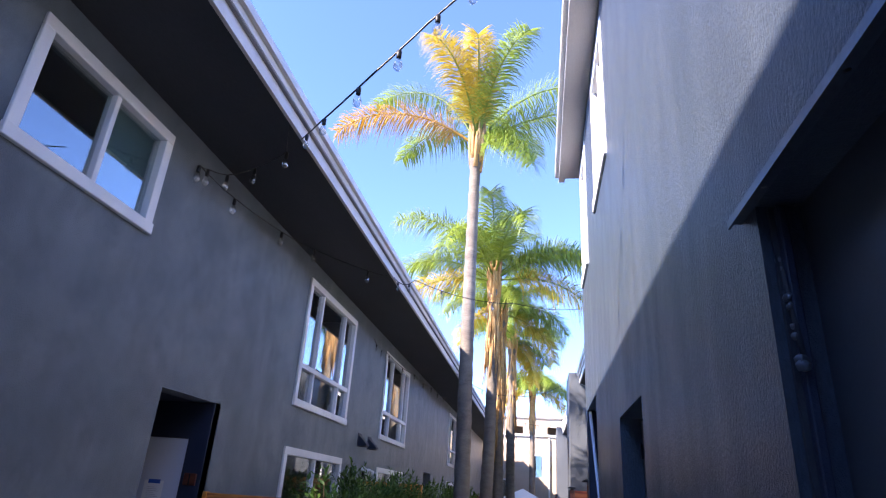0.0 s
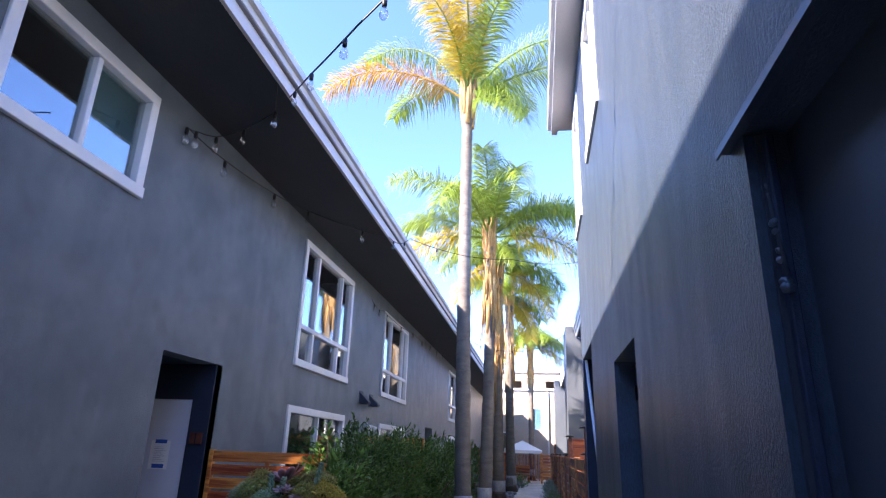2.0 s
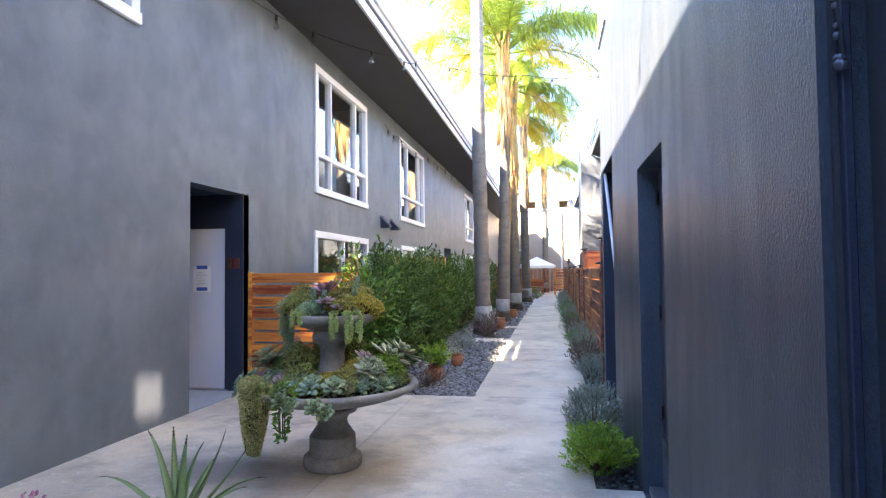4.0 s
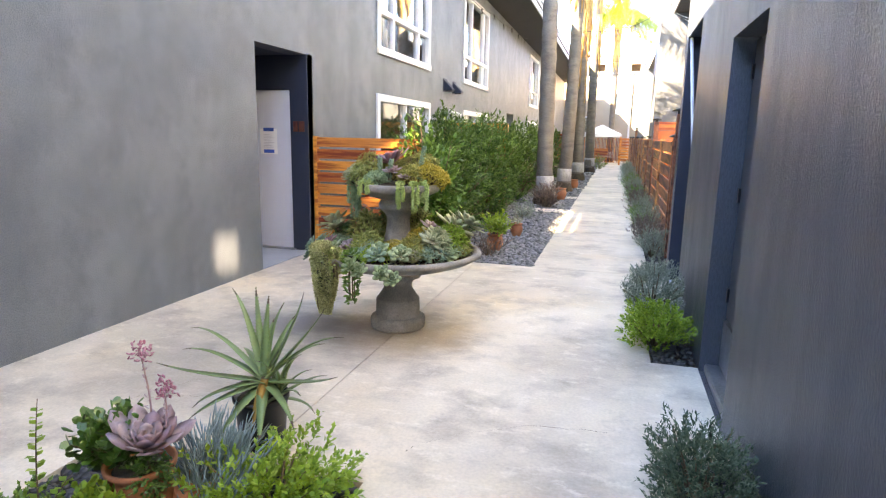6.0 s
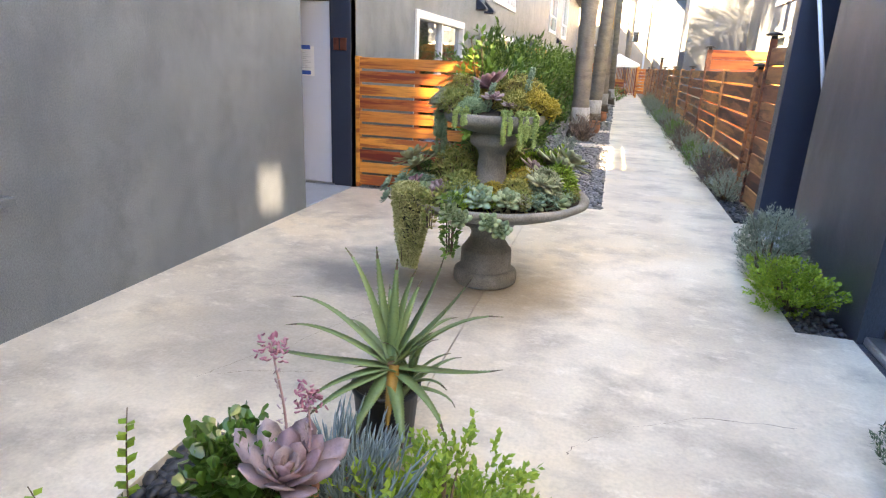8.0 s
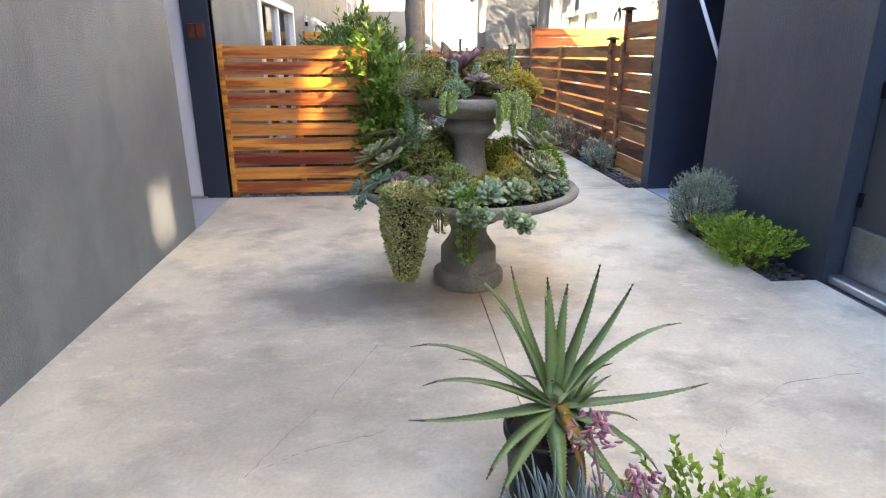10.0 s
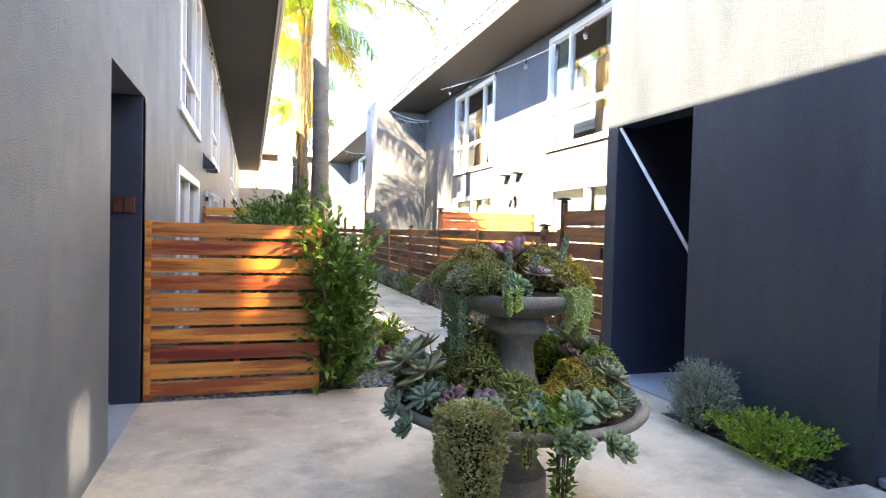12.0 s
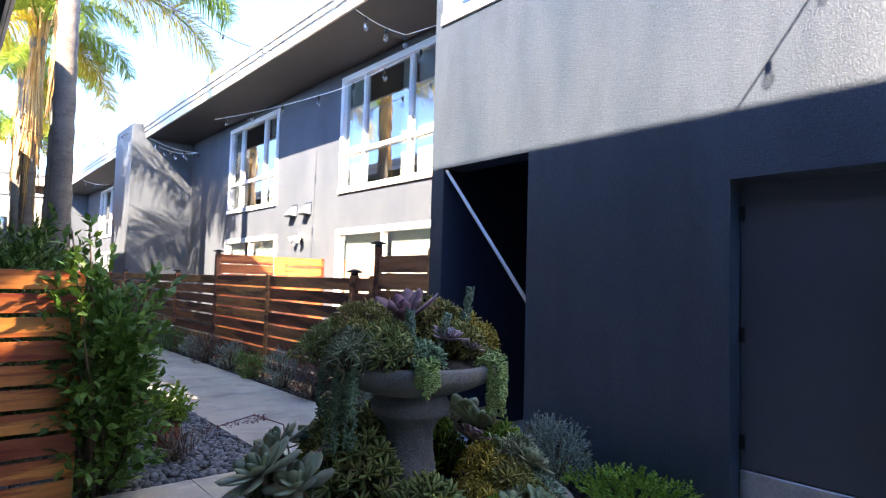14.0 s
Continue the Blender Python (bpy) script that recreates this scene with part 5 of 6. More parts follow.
for i in range(15):
    deg = 24 * i + 7
    if 205 < deg < 250:
        continue
    mound("mixed green sedum filling the stone bowl", ring(0.47, deg, LOW - 0.01), (0.13, 0.13, 0.12), 30, 0.036, ("sage", "yellowgreen", "olive", "bluegrey", "teal")[i % 5], 400 + i, G)
# clusters hanging over the rim
for deg, drop, mat, lab in ((195, 0.0, "bluegrey", "blue-green spiky rosette over the rim"), (203, 0.06, "bluegrey", "blue-green spiky rosette over the rim"), (-98, 0.02, "mint", "pale mint ghost plant hanging over the rim"), (-92, 0.05, "mint", "pale mint ghost plant hanging over the rim"), (-79, 0.06, "mint", "pale mint ghost plant hanging over the rim"), (-73, 0.1, "mint", "pale mint ghost plant hanging over the rim")):
    rosette("echeveria", lab, ring(0.69, deg, LOW - drop + 0.03), 0.075, 22, M[mat], 0.6, 0.14, tilt(deg, 1.6), group=G)
for i, (deg, r, mat, sx, h, ln, wd, lab) in enumerate((
        (-35, 0.3, "gold", 0.13, 0.17, 0.03, 0.014, "golden sedum clump in the bowl"), (-75, 0.3, "gold", 0.14, 0.15, 0.03, 0.014, "golden sedum clump below the column"),
        (30, 0.28, "yellowgreen", 0.14, 0.22, 0.035, 0.016, "yellow-green sedum clump in the bowl"), (190, 0.25, "sage", 0.15, 0.24, 0.05, 0.016, "dark green bushy succulent in the bowl"),
        (245, 0.32, "sage", 0.15, 0.2, 0.05, 0.012, "dark green bushy succulent in the bowl"), (120, 0.3, "sage", 0.18, 0.25, 0.05, 0.014, "dark green bushy succulent in the bowl"),
        (80, 0.3, "sage", 0.17, 0.25, 0.05, 0.014, "dark green bushy succulent in the bowl"), (-110, 0.35, "bluegrey", 0.13, 0.16, 0.035, 0.01, "blue-grey sedum clump in the bowl"),
        (-55, 0.46, "sage", 0.1, 0.1, 0.025, 0.012, "low green sedum filling the bowl"), (-10, 0.5, "sage", 0.1, 0.1, 0.025, 0.012, "low green sedum filling the bowl"),
        (45, 0.5, "sage", 0.14, 0.16, 0.04, 0.014, "green sedum clump at the rim"),
        (-30, 0.43, "olive", 0.13, 0.18, 0.045, 0.014, "grey-olive sedum clump in the bowl"), (-56, 0.4, "bronze", 0.11, 0.14, 0.035, 0.014, "bronze sedum clump in the bowl"),
        (-8, 0.46, "yellowgreen", 0.12, 0.2, 0.04, 0.014, "yellow-green sedum clump in the bowl"), (170, 0.5, "jade", 0.12, 0.14, 0.035, 0.016, "green sedum clump at the rim"))):
    mound(lab, ring(r, deg, LOW - 0.01), (sx, sx, h * (0.85 if 200 < deg % 360 < 300 else 1.25)), 46, ln * 1.15, mat, 120 + i, G, 0.3)


def drape(name, label, deg, r, drop, wide, count, mat, size, seed, z0=LOW, core=False, flat=1.0):
    """A mass that spills over the rim and hangs: narrow beaded or leafy trails."""
    rng = random.Random(seed)
    c = ring(r, deg, z0)
    t = thing(name, label, "succulent", at=c)
    lv = Leaves()
    for i in range(count):
        s = rng.random()
        a = rng.uniform(0, 6.283)
        w = wide * math.sqrt(rng.uniform(0.6, 1.0)) * (1 - 0.66 * s ** 1.7) * (1 + 0.3 * noise.noise((math.cos(a) * 2, math.sin(a) * 2, s * 3 + seed)))
        p = Vector((w * math.cos(a) * flat, w * math.sin(a), 0.06 - (drop + 0.06) * s))
        if i % 5 == 0:
            q = rng.random() ** 0.5
            p = Vector((wide * q * math.cos(a) * flat, wide * q * math.sin(a), 0.105 - 0.05 * q * q + 0.01 * rng.random()))
        d = Vector((math.cos(a), math.sin(a), 0.5)) + rand_dir(rng) * 0.7
        lv.flat(p, d, rand_dir(rng), size * rng.uniform(0.8, 1.3), size * 0.6)
    lv.made("foliage", mat, t, smooth=False)
    if core:
        # dark core added inside so the hanging mass is not see-through
        part("root_mat", lathe(bmesh.new(), [(0.01, -drop * 0.93), (wide * 0.3, -drop * 0.85), (wide * 0.55, -drop * 0.5), (wide * 0.72, -drop * 0.2), (wide * 0.75, 0.0), (wide * 0.4, 0.035), (0.02, 0.045)], n=16, wobble=0.15), M["soil"], t).scale = (flat, 1, 1)
    bm = bmesh.new()
    for i in range(7):
        a = i * 0.9
        tube(bm, [(0, 0, 0.02), (wide * 0.5 * math.cos(a), wide * 0.5 * math.sin(a), 0), (wide * 0.35 * math.cos(a), wide * 0.35 * math.sin(a), -drop * 0.9)], 0.003, 5)
    tagged(part("branchwork", bm, M["stem"], t), kind="stuff")
    t.rotation_euler = (0, 0, radians(deg))


drape("trailing_mound", "thick straw-green mass of tiny leaves hanging over the bowl", 229, 0.62, 0.43, 0.16, 12500, M["creep"], 0.02, 1, core=True, flat=0.55)
drape("trailing_leaves", "green leafy trail hanging from the bowl rim", -98, 0.68, 0.27, 0.05, 210, M["green"], 0.036, 2)
drape("trailing_leaves", "short green leafy trail hanging beside the drape", 250, 0.68, 0.12, 0.04, 110, M["sage"], 0.034, 3)


def burro_tail(deg, r, drop, seed, mat="beads", z0=UP):
    rng = random.Random(seed)
    t = thing("burro_tail", "pale green beaded burro-tail strands hanging over the rim", "succulent", "burro tails", at=ring(r, deg, z0))
    for k in range(4):
        a = radians(deg) + rng.uniform(-0.16, 0.16)
        out = Vector((math.cos(a), math.sin(a), 0))
        off = Vector((rng.uniform(-0.035, 0.035), rng.uniform(-0.035, 0.035), 0))
        L = drop * rng.uniform(0.5, 1.1)
        pts = [off + out * (0.055 * min(1, s * 4)) + Vector((0, 0, 0.035 * (1 - abs(2 * min(s * 3, 1) - 1)) - L * max(0, s - 0.12))) for s in [i / 14 for i in range(15)]]
        lv = Leaves()
        for p, q in zip(pts, pts[1:]):
            for j in range(11):
                c = p.lerp(q, rng.random())
                side = rand_dir(rng)
                lv.fat(c, side + Vector((0, 0, -0.5)), Vector((0, 0, 1)), 0.02, 0.011, 0.01, 0.1, 0.5)
        lv.made("strand", M[mat], t)


for n, (deg, drop, mt) in enumerate(((-118, 0.1, "beads"), (-66, 0.2, "beads"), (-48, 0.25, "beads"), (-37, 0.2, "beads"), (176, 0.36, "teal"), (190, 0.42, "teal"), (200, 0.2, "teal"))):
    burro_tail(deg, 0.295, drop, 200 + n, mt)
G2 = "upper bowl succulents"
for deg, r, rad, n, mat, wd, lab, h in (
        (190, 0.05, 0.19, 15, "purple", 0.46, "large purple echeveria standing in the top bowl", 0.15), (-85, 0.19, 0.085, 24, "mauve", 0.5, "dusky mauve echeveria rosette in the bowl", 0.09),
        (-60, 0.24, 0.06, 24, "mauve", 0.5, "small mauve rosette at the top", 0.05), (-110, 0.26, 0.05, 22, "mint", 0.6, "pale mint rosette in the top bowl", 0.04), (-35, 0.27, 0.05, 22, "mint", 0.6, "pale mint rosette in the top bowl", 0.04)):
    rosette("echeveria", lab, ring(r, deg, UP + h), rad, n, M[mat], wd, 0.1, tilt(deg, 0.35), open_=1.15 if rad > 0.15 else 1.4, curl=0.12, group=G2)
for i, (deg, r, mat, sx, h, ln, wd, lab) in enumerate((
        (20, 0.17, "bronze", 0.15, 0.24, 0.035, 0.013, "bronze-green sedum clump in the top bowl"), (-10, 0.24, "gold", 0.11, 0.17, 0.03, 0.012, "golden-tipped sedum clump in the bowl"),
        (180, 0.22, "bronze", 0.14, 0.22, 0.035, 0.013, "bronze-green sedum clump in the bowl"), (210, 0.24, "sage", 0.12, 0.16, 0.03, 0.012, "green sedum clump in the top bowl"),
        (60, 0.2, "sage", 0.15, 0.24, 0.035, 0.013, "green sedum clump in the top bowl"),
        (195, 0.3, "olive", 0.1, 0.14, 0.035, 0.013, "olive sedum clump over the rim"), (168, 0.3, "sage", 0.12, 0.15, 0.035, 0.013, "green sedum clump over the rim"),
        (235, 0.2, "teal", 0.09, 0.1, 0.035, 0.013, "blue-green sedum clump in the top bowl"), (-40, 0.17, "bronze", 0.09, 0.15, 0.035, 0.013, "bronze sedum clump in the top bowl"), (130, 0.2, "bronze", 0.14, 0.2, 0.035, 0.013, "bronze-green sedum clump in the bowl"), (-3, 0.34, "gold", 0.05, 0.1, 0.04, 0.016, "yellow sedum tip over the rim"))):
    mound(lab, ring(r * 1.05, deg, UP - 0.02), (sx * 1.12, sx * 1.12, h), 66, 0.038, mat, 140 + i, G2, 0.3)


def spire(at, h, lean, seed, label):
    """An upright sedum shoot packed with short leaves."""
    rng = random.Random(seed)
    t = thing("sedum_spire", label, "succulent", "sedum spires", at=at)
    lv = Leaves()
    for i in range(int(h * 620)):
        s = rng.random()
        c = Vector((lean[0] * s, lean[1] * s, h * s))
        a = rng.uniform(0, 6.28)
        lv.fat(c, Vector((math.cos(a), math.sin(a), 0.6)), Vector((0, 0, 1)), 0.036 * (1.15 - 0.5 * s), 0.014, 0.009)
    lv.made("foliage", M["bluegrey"], t)
    part("stem", tube(bmesh.new(), [(0, 0, -0.02), (lean[0] * 0.5, lean[1] * 0.5, h * 0.5), (lean[0], lean[1], h)], [0.006, 0.005, 0.002], 6), M["stem"], t)


spire(ring(0.2, -22, UP), 0.27, (0.05, 0.0), 1, "tall blue-green sedum spire in the top bowl")
spire(ring(0.2, 215, UP), 0.13, (-0.03, 0), 2, "blue-green sedum spire in the top bowl")
spire(ring(0.16, 228, UP), 0.19, (0.0, 0), 3, "blue-green sedum spire in the top bowl")
spire(ring(0.17, 262, UP), 0.17, (0.04, -0.02), 4, "blue-green sedum spire in the top bowl")
t = thing("dry_flower_stalk", "thin arching red-brown dried flower stalk", "flower", at=ring(0.45, 140, LOW + 0.1))
part("stem", tube(bmesh.new(), [(0, 0, 0), (-0.02, 0.05, 0.16), (-0.12, 0.1, 0.2), (-0.3, 0.12, 0.16)], [0.004, 0.003, 0.003, 0.002], 6), M["pinkstem"], t)
lv = Leaves()
rng = random.Random(77)
for i in range(70):
    s = rng.random()
    lv.fat(Vector((-0.08 - 0.22 * s, 0.08 + 0.04 * s, 0.19 - 0.03 * s)) + rand_dir(rng) * 0.012, rand_dir(rng), Vector((0, 0, 1)), 0.013, 0.006, 0.005)
lv.made("blossom", M["purple"], t)

# ---- palms ----
def frond(az, rise, length, droop, mat, parent, seed, pairs=230, leaf_len=0.7, bare=0.16, twist=0.0):
    """A feather frond: an arching rib with drooping leaflets on both sides."""
    rng = random.Random(seed)
    rib, p, ang, n = [], Vector((0, 0, 0)), rise, 24
    dirs = []
    for i in range(n + 1):
        s = i / n
        rib.append(p.copy())
        dirs.append(Vector((math.cos(ang), 0, math.sin(ang))))
        ang -= droop * (0.35 + 1.3 * s) / n
        p = p + Vector((math.cos(ang), 0, math.sin(ang))) * length / n
    f = part("frond", tube(bmesh.new(), rib, [0.035 * (1 - i / (n + 2)) + 0.004 for i in range(n + 1)], 6), M["palmleaf"] if mat != "palmorange" else M["palmorange"], parent)
    lv = Leaves()
    for i in range(pairs):
        s = bare + (1 - bare) * (i + 0.5) / pairs
        x = s * n
        k = min(int(x), n - 1)
        c, d = rib[k].lerp(rib[k + 1], x - k), dirs[k]
        nor = Vector((-d.z, 0, d.x))
        L = leaf_len * (0.5 + 0.9 * math.sin(math.pi * min(1, 0.18 + 0.8 * s)) ** 0.8) * rng.uniform(0.75, 1.1)
        for sgn in (-1, 1):
            lift = rng.uniform(-0.6, 0.9)
            o = (Vector((0, sgn, 0)) * 0.85 + d * 0.55 + nor * lift).normalized()
            w = 0.024
            tip = c + o * L
            mid = c + o * L * 0.5 + Vector((0, 0, 0.0))
            sag = Vector((0, 0, -1)) * L * rng.uniform(0.2, 0.95)
            side = o.cross(nor).normalized() * w / 2
            kk = len(lv.v)
            m2 = c + o * L * 0.78 + sag * 0.45
            lv.v += [c - side * 0.5, c + side * 0.5, mid + sag * 0.12 - side, mid + sag * 0.12 + side, m2 - side * 0.7, m2 + side * 0.7, tip + sag]
            lv.f += [(kk, kk + 1, kk + 3, kk + 2), (kk + 2, kk + 3, kk + 5, kk + 4), (kk + 4, kk + 5, kk + 6)]
    lv.made("feathering", M[mat], f)
    f.matrix_local = pose(0, 0, 0, math.degrees(twist), 0, az)
    return f


def palm(at, height, radius, fronds, label, seed, scale=1.0, husk=0.0):
    rng = random.Random(seed)
    t = thing("palm_tree", label, "palm", "palms", at=at)
    pts, rad = [], []
    n = 60
    lx, ly = rng.uniform(-0.12, 0.12), rng.uniform(-0.1, 0.1)
    for i in range(n + 1):
        s = i / n
        pts.append((lx * math.sin(2.2 * s), ly * math.sin(2.6 * s), height * s))
        r = radius * (1.12 - 0.3 * s) + 0.05 * radius * math.sin(i * 2.1) + (0.3 * radius * (1 - 14 * s) if s < 0.07 else 0)
        if s > 0.93:
            r *= 1.0 + 0.3 * math.sin((s - 0.93) / 0.07 * math.pi)
        rad.append(r)
    part("trunk", tube(bmesh.new(), pts, rad, 18), M["bark"], t)
    bmr = bmesh.new()
    lathe(bmr, [(radius * 1.55, 0), (radius * 1.6, 0.05), (radius * 1.3, 0.25), (radius * 1.1, 0.34)], 0, 0, 24, 0.08)
    part("paint_band", lathe(bmesh.new(), [(radius * 1.16, 0.34), (radius * 1.24, 0.35), (radius * 1.2, 0.68), (radius * 1.1, 0.69)], 0, 0, 24, 0.05), M["band"], t, "worn pale grey painted band")
    part("root_flare", bmr, M["rootmat"], t, "dark fibrous root flare")
    top = Vector(pts[-1])
    crown = new("crown")
    crown.parent, crown.location = t, top
    bm = bmesh.new()
    for i in range(14):
        a = i * 2.4
        b0 = Vector((math.cos(a), math.sin(a), 0)) * radius * 0.7
        tube(bm, [b0 + Vector((0, 0, -0.7 + 0.05 * i)), b0 * 1.5 + Vector((0, 0, -0.2 + 0.05 * i)), b0 * 1.9 + Vector((0, 0, 0.35 + 0.05 * i))], [0.09 * scale, 0.07 * scale, 0.04 * scale], 6)
    part("leaf_base_ring", bm, M["boot"], t, "brown fibrous leaf bases").location = top
    for k, (az, rise, L, droop, mat) in enumerate(fronds):
        frond(az, radians(rise), L * scale, droop, mat, t, seed * 50 + k, leaf_len=0.72 * scale).location = top + Vector((0, 0, 0.1))
    bpy.data.objects.remove(crown)
    if husk:
        bm = bmesh.new()
        for i in range(150):
            a = rng.uniform(0, 6.28)
            z0 = height - rng.uniform(0.1, husk * 0.6)
            o = Vector((math.cos(a), math.sin(a), 0))
            r = radius * rng.uniform(0.8, 1.5)
            tube(bm, [o * radius * 0.7 + Vector((0, 0, z0)) + Vector((lx * 0.8, ly * 0.5, 0)), o * r + Vector((lx * 0.8, ly * 0.5, z0 - rng.uniform(0.5, husk * 0.5)))], [0.03, 0.012], 5)
        part("dry_skirt", bm, M["boot"], t, "hanging dry orange-brown leaf sheaths")
    return t


P1 = [(183, 42, 5.6, 1.55, "palmorange"), (160, 70, 6.2, 1.6, "palmleaf"), (-85, 82, 5.2, 2.6, "palmyellow"), (110, 84, 6.0, 1.4, "palmleaf"), (14, 64, 6.2, 1.5, "palmleaf"), (-6, 34, 5.6, 1.5, "palmleaf"),
      (-40, -8, 3.2, 1.1, "palmleaf"), (60, 58, 5.0, 1.5, "palmleaf"), (140, 50, 5.0, 1.5, "palmleaf"), (-110, 74, 4.8, 2.0, "palmyellow"), (-60, 70, 5.0, 1.9, "palmleaf"), (80, 74, 5.5, 1.8, "palmleaf")]
P2 = [(a, r, 4.6, d, m) for a, r, d, m in ((180, 35, 1.7, "palmleaf"), (150, 55, 1.7, "palmleaf"), (205, 60, 1.6, "palmleaf"), (0, 40, 1.7, "palmleaf"), (25, 55, 1.6, "palmleaf"), (-25, 35, 1.8, "palmleaf"), (-70, 55, 2.0, "palmleaf"), (-110, 45, 2.1, "palmleaf"),
                                           (90, 60, 1.6, "palmleaf"), (60, 75, 1.4, "palmleaf"), (-15, 5, 1.5, "palmyellow"), (195, 5, 1.5, "palmyellow"), (-90, 80, 2.2, "palmleaf"), (120, 80, 1.5, "palmleaf"))]
palm((2.2, 8.2, -0.05), 10.5, 0.165, P1, "tall palm with smooth grey trunk and arching fronds", 1, 0.8)
palm((2.37, 11.6, -0.05), 7.8, 0.165, P2, "palm with grey trunk and a full green crown", 2, 0.85, husk=3.0)
palm((2.47, 16.2, -0.05), 8.1, 0.18, [(a + 40, r - 8, L * 0.95, d, m) for a, r, L, d, m in P2], "palm with shaggy orange dry leaf sheaths", 3, 0.68, husk=5.0)
palm((2.65, 21.5, -0.05), 8.3, 0.18, [(a + 75, r - 10, L * 0.8, d, m) for a, r, L, d, m in P2[:11]], "palm with dry sheaths behind the others", 4, 0.75, husk=4.0)
palm((3.35, 33.5, -0.05), 8.0, 0.17, [(a + 15, r, L * 0.62, d, m) for a, r, L, d, m in P2[:12]], "slender far palm before the tan building", 5, 0.9, husk=2.5)

# ---- string lights ----
def string_lights(points, sag, bulbs, label, wire="iron", big=1.0, spots=()):
    """A hanging cable through points, with bulbs spaced along it."""
    t = thing("string_lights", label, "string lights", "string lights", at=points[0])
    o = Vector(points[0])
    line = []
    for a, b in zip(points, points[1:]):
        a, b = Vector(a), Vector(b)
        for i in range(14):
            s = i / 14
            line.append(a.lerp(b, s) - o - Vector((0, 0, sag * 4 * s * (1 - s))))
    line.append(Vector(points[-1]) - o)
    part("cable", tube(bmesh.new(), line, 0.007, 5), M[wire], t)
    hung = [Vector(q) - o for q in spots]
    for i in range(bulbs):
        x = (i + 0.5) / bulbs * (len(line) - 1)
        k = int(x)
        hung.append(line[k].lerp(line[min(k + 1, len(line) - 1)], x - k))
    for c in hung:
        b = part("socket", lathe(bmesh.new(), [(0.008, 0.0), (0.017, -0.01), (0.017, -0.06), (0.012, -0.066)], n=8), M["iron"], t)
        b.location, b.scale = c, (big, big, big)
        g = part("bulb", lathe(bmesh.new(), [(0.012, -0.064), (0.02, -0.085), (0.03, -0.115), (0.028, -0.14), (0.014, -0.158), (0.002, -0.163)], n=10), M["bulb"], b, "clear glass bulb")


PL = "pale string light cable with clear bulbs"
SL = "black string light cable with clear bulbs"
string_lights([(1.36, -0.66, 5.0), (2.1, -1.85, 4.38), (2.81, -2.78, 4.05), (3.18, -2.94, 4.29), (3.49, -3.06, 4.49), (4.36, -3.4, 5.08)], 0.005, 7, SL + " across the alley")
SOFFIT_SPOTS = [(0.95, -0.13, 5.19), (0.39, 0.22, 5.19), (0.16, 0.04, 5.0), (0.1, -0.27, 4.9), (0.1, -0.44, 4.85), (0.1, 0.4, 4.87), (0.1, 1.81, 5.05), (0.22, 2.81, 5.19), (0.86, 3.78, 5.19)]
string_lights([(1.2, -0.66, 5.2), *SOFFIT_SPOTS, (1.22, 4.2, 5.24)], 0.015, 0, SL + " under the soffit", big=1.35, spots=SOFFIT_SPOTS)
string_lights([(1.22, 4.2, 5.24), (1.6, 4.32, 5.22), (3.4, 5.6, 5.2), (5.24, 6.9, 5.62)], 0.12, 6, SL + " across the path")
string_lights([(0.06, 7.4, 4.86), (0.06, 8.5, 4.84), (0.06, 12.2, 4.98), (0.1, 15.4, 5.12), (0.2, 18, 5.18)], 0.08, 9, SL + " along the wall top")
string_lights([(1.25, 13.0, 5.2), (3.0, 15.0, 4.9), (4.85, 16.2, 5.7)], 0.2, 7, SL + " across the far path")
string_lights([(1.25, 22.0, 5.2), (3.2, 23.5, 5.0), (5.2, 25.0, 5.6)], 0.25, 7, SL + " far along the path")
string_lights([(5.3, 4.4, 5.57), (6.0, 4.05, 5.28), (6.3, 1.5, 5.3)], 0.05, 5, PL + " under the facade soffit", "paper", 1.35)
string_lights([(5.8, 11.8, 5.42), (6.1, 6.2, 4.95), (6.3, 2.6, 5.25)], 0.06, 8, PL + " along the facade windows", "paper", 1.35)
string_lights([(5.3, 15.9, 5.55), (6.3, 14.5, 5.05), (5.6, 16.0, 5.35)], 0.1, 7, PL + " in the facade corner", "paper", 1.35)
string_lights([(5.32, 27, 5.58), (6.2, 24, 5.2), (5.4, 20, 5.5)], 0.15, 8, PL + " under the far soffit", "paper", 1.35)

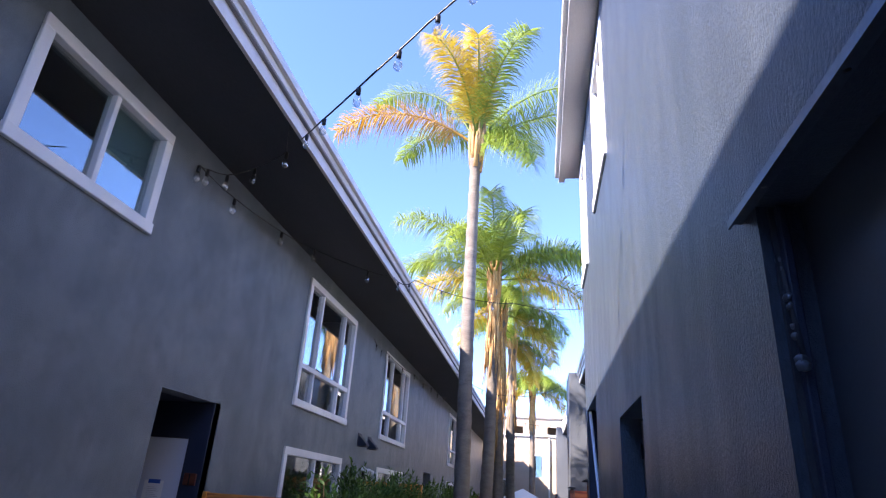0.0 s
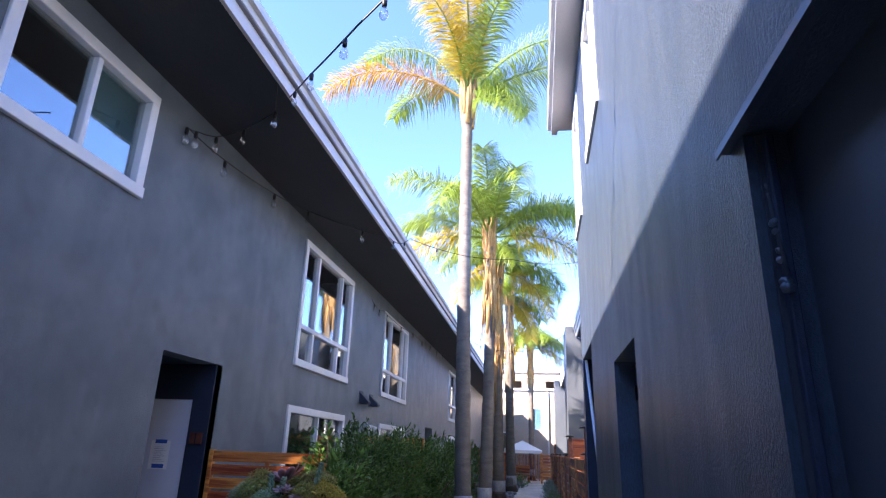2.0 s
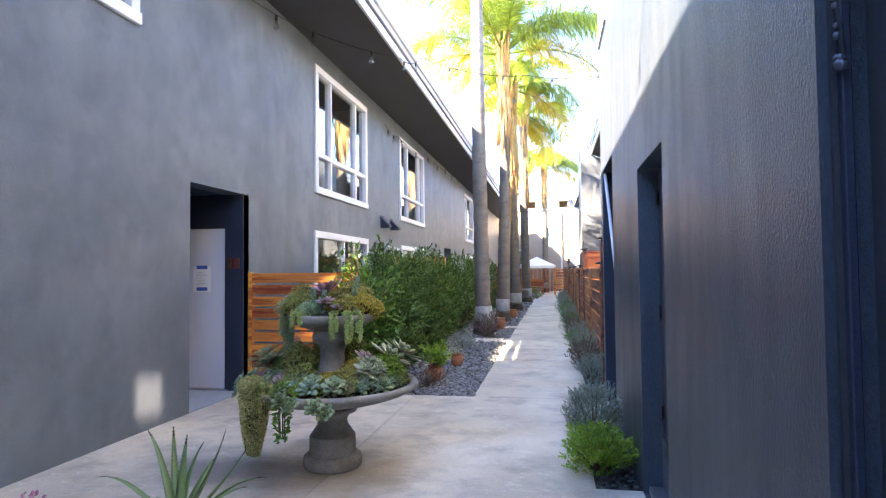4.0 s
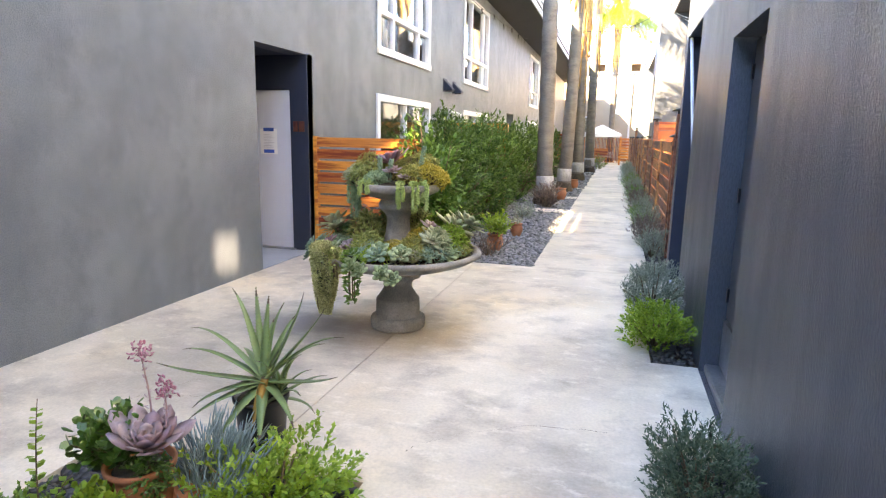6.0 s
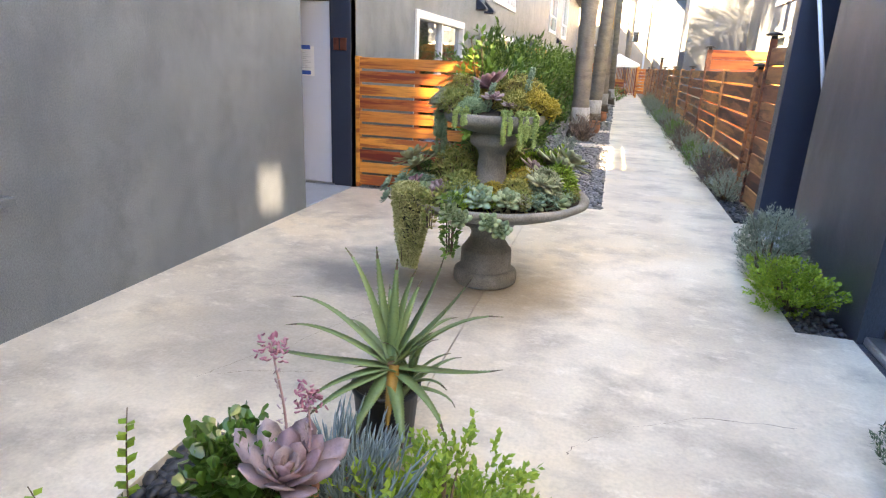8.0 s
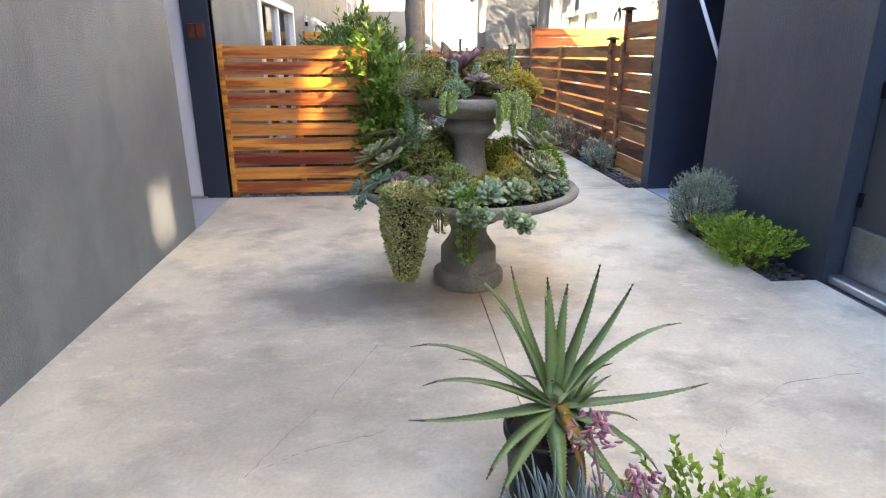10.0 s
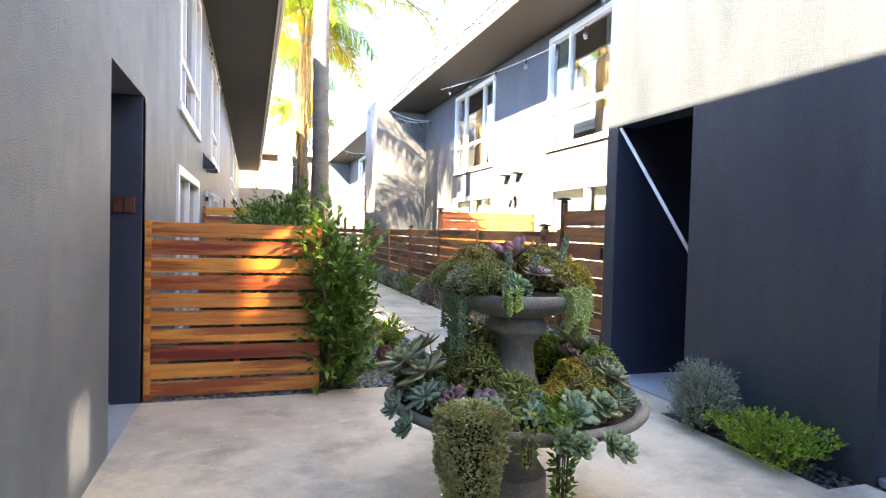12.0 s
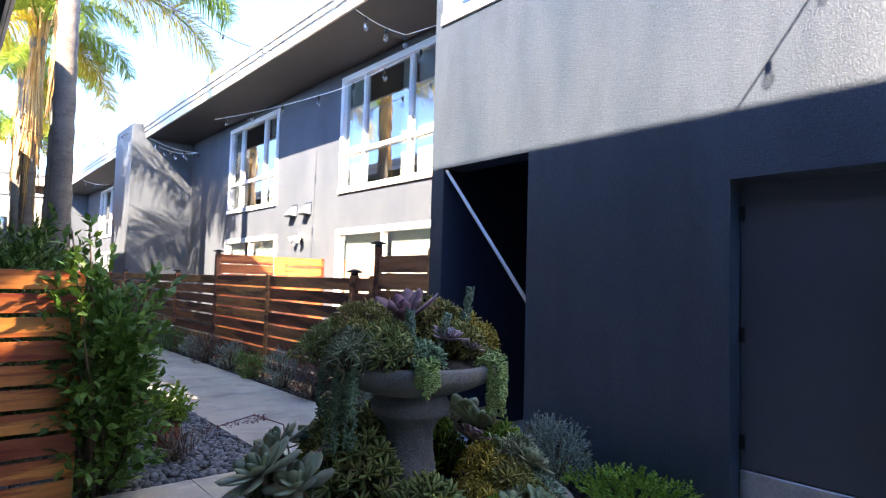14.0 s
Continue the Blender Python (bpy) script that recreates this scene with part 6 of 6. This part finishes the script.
# ---- far end ----
def far_building():
    t = tagged(thing("far_building", "tan stucco building behind the far garden", "building", at=(0, 0, 0)), kind="")
    part("wall", pierced("y", 39, 39.3, -14, 14, -0.05, 5.9, [(0.8, 1.7, 1.5, 2.9), (3.2, 4.0, 3.2, 4.6), (-3, -1.6, 3.2, 4.4)]), M["tan"], t)
    part("upper_wall", pierced("y", 41, 41.3, -14, 14, 5.0, 7.4, [(1.4, 2.6, 6.0, 6.8), (4.4, 5.6, 6.0, 6.8)]), M["tan"], t)
    part("roof", boxed(-14, 14, 39.3, 41, 5.7, 5.85), M["roof"], t)
    part("parapet", boxed(-14.1, 14.1, 38.9, 39.4, 5.9, 6.05), M["fascia"], t)
    part("back_wall", boxed(-14, 14, 44, 44.2, -0.05, 7.4), M["tan"], t)
    part("top_roof", boxed(-14.1, 14.1, 40.9, 44.3, 7.4, 7.5), M["roof"], t)
    for x0, x1, z0, z1 in ((0.8, 1.7, 1.5, 2.9), (3.2, 4.0, 3.2, 4.6), (-3, -1.6, 3.2, 4.4)):
        w = part("window", boxed(x0, x1, 39.06, 39.1, z0, z1), M["glass"], t)
        part("window_frame", boxed(x0 - 0.06, x1 + 0.06, 38.97, 38.998, z1, z1 + 0.08), M["white"], w)
    part("downpipe", tube(bmesh.new(), [(4.5, 38.93, 0), (4.5, 38.93, 5.8)], 0.06), M["white"], t)


far_building()
t = thing("canopy_tent", "white-topped garden canopy with wooden lattice sides", "canopy", at=(2.9, 30.5, 0))
bm = bmesh.new()
apex = bm.verts.new((0, 0, 2.25))
rim = [bm.verts.new(p) for p in ((-1.1, -1.1, 1.72), (1.1, -1.1, 1.72), (1.1, 1.1, 1.72), (-1.1, 1.1, 1.72))]
low = [bm.verts.new((v.co.x, v.co.y, 1.56)) for v in rim]
for i in range(4):
    bm.faces.new((rim[i], rim[(i + 1) % 4], apex))
    bm.faces.new((low[i], low[(i + 1) % 4], rim[(i + 1) % 4], rim[i]))
part("canopy", bm, M["canvas"], t, "white canvas top")
for x in (-1.05, 1.05):
    for y in (-1.05, 1.05):
        part("post", boxed(x - 0.05, x + 0.05, y - 0.05, y + 0.05, 0, 1.6), M["cedar"], t)
me = mesh_of("slat", boxed(-0.02, 0.02, -0.01, 0.01, 0.05, 1.5), M["cedar"])
for i in range(26):
    b = new("slat", me)
    b.parent, b.location = t, (-1.0 + 0.08 * i, 1.06, 0)
t = thing("garden_bench", "pale wooden garden bench under the canopy", "bench", at=(2.7, 30.2, 0))
part("seat", boxed(-0.6, 0.6, -0.25, 0.25, 0.4, 0.45), M["cedar"], t)
part("backrest", boxed(-0.6, 0.6, 0.2, 0.25, 0.5, 0.9), M["cedar"], t)
for x in (-0.55, 0.55):
    part("leg", boxed(x - 0.03, x + 0.03, -0.2, 0.2, 0, 0.4), M["cedar"], t)
fence_left("slatted_fence", 4.0, 4.5, 33.2, 1.5, 8, 0.18, 0.15, "orange cedar fence closing the far path", "cedar", False)
fence_left("slatted_fence", -0.2, 1.7, 33.2, 1.7, 9, 0.18, 0.15, "orange cedar fence closing the far garden", "cedar", False)
bush("path_bush", "rounded green bush at the path end", "bush", (3.0, 24.5, 0), (0.4, 0.4, 0.6), 500, 0.1, 0.03, M["green"], 8, 301)
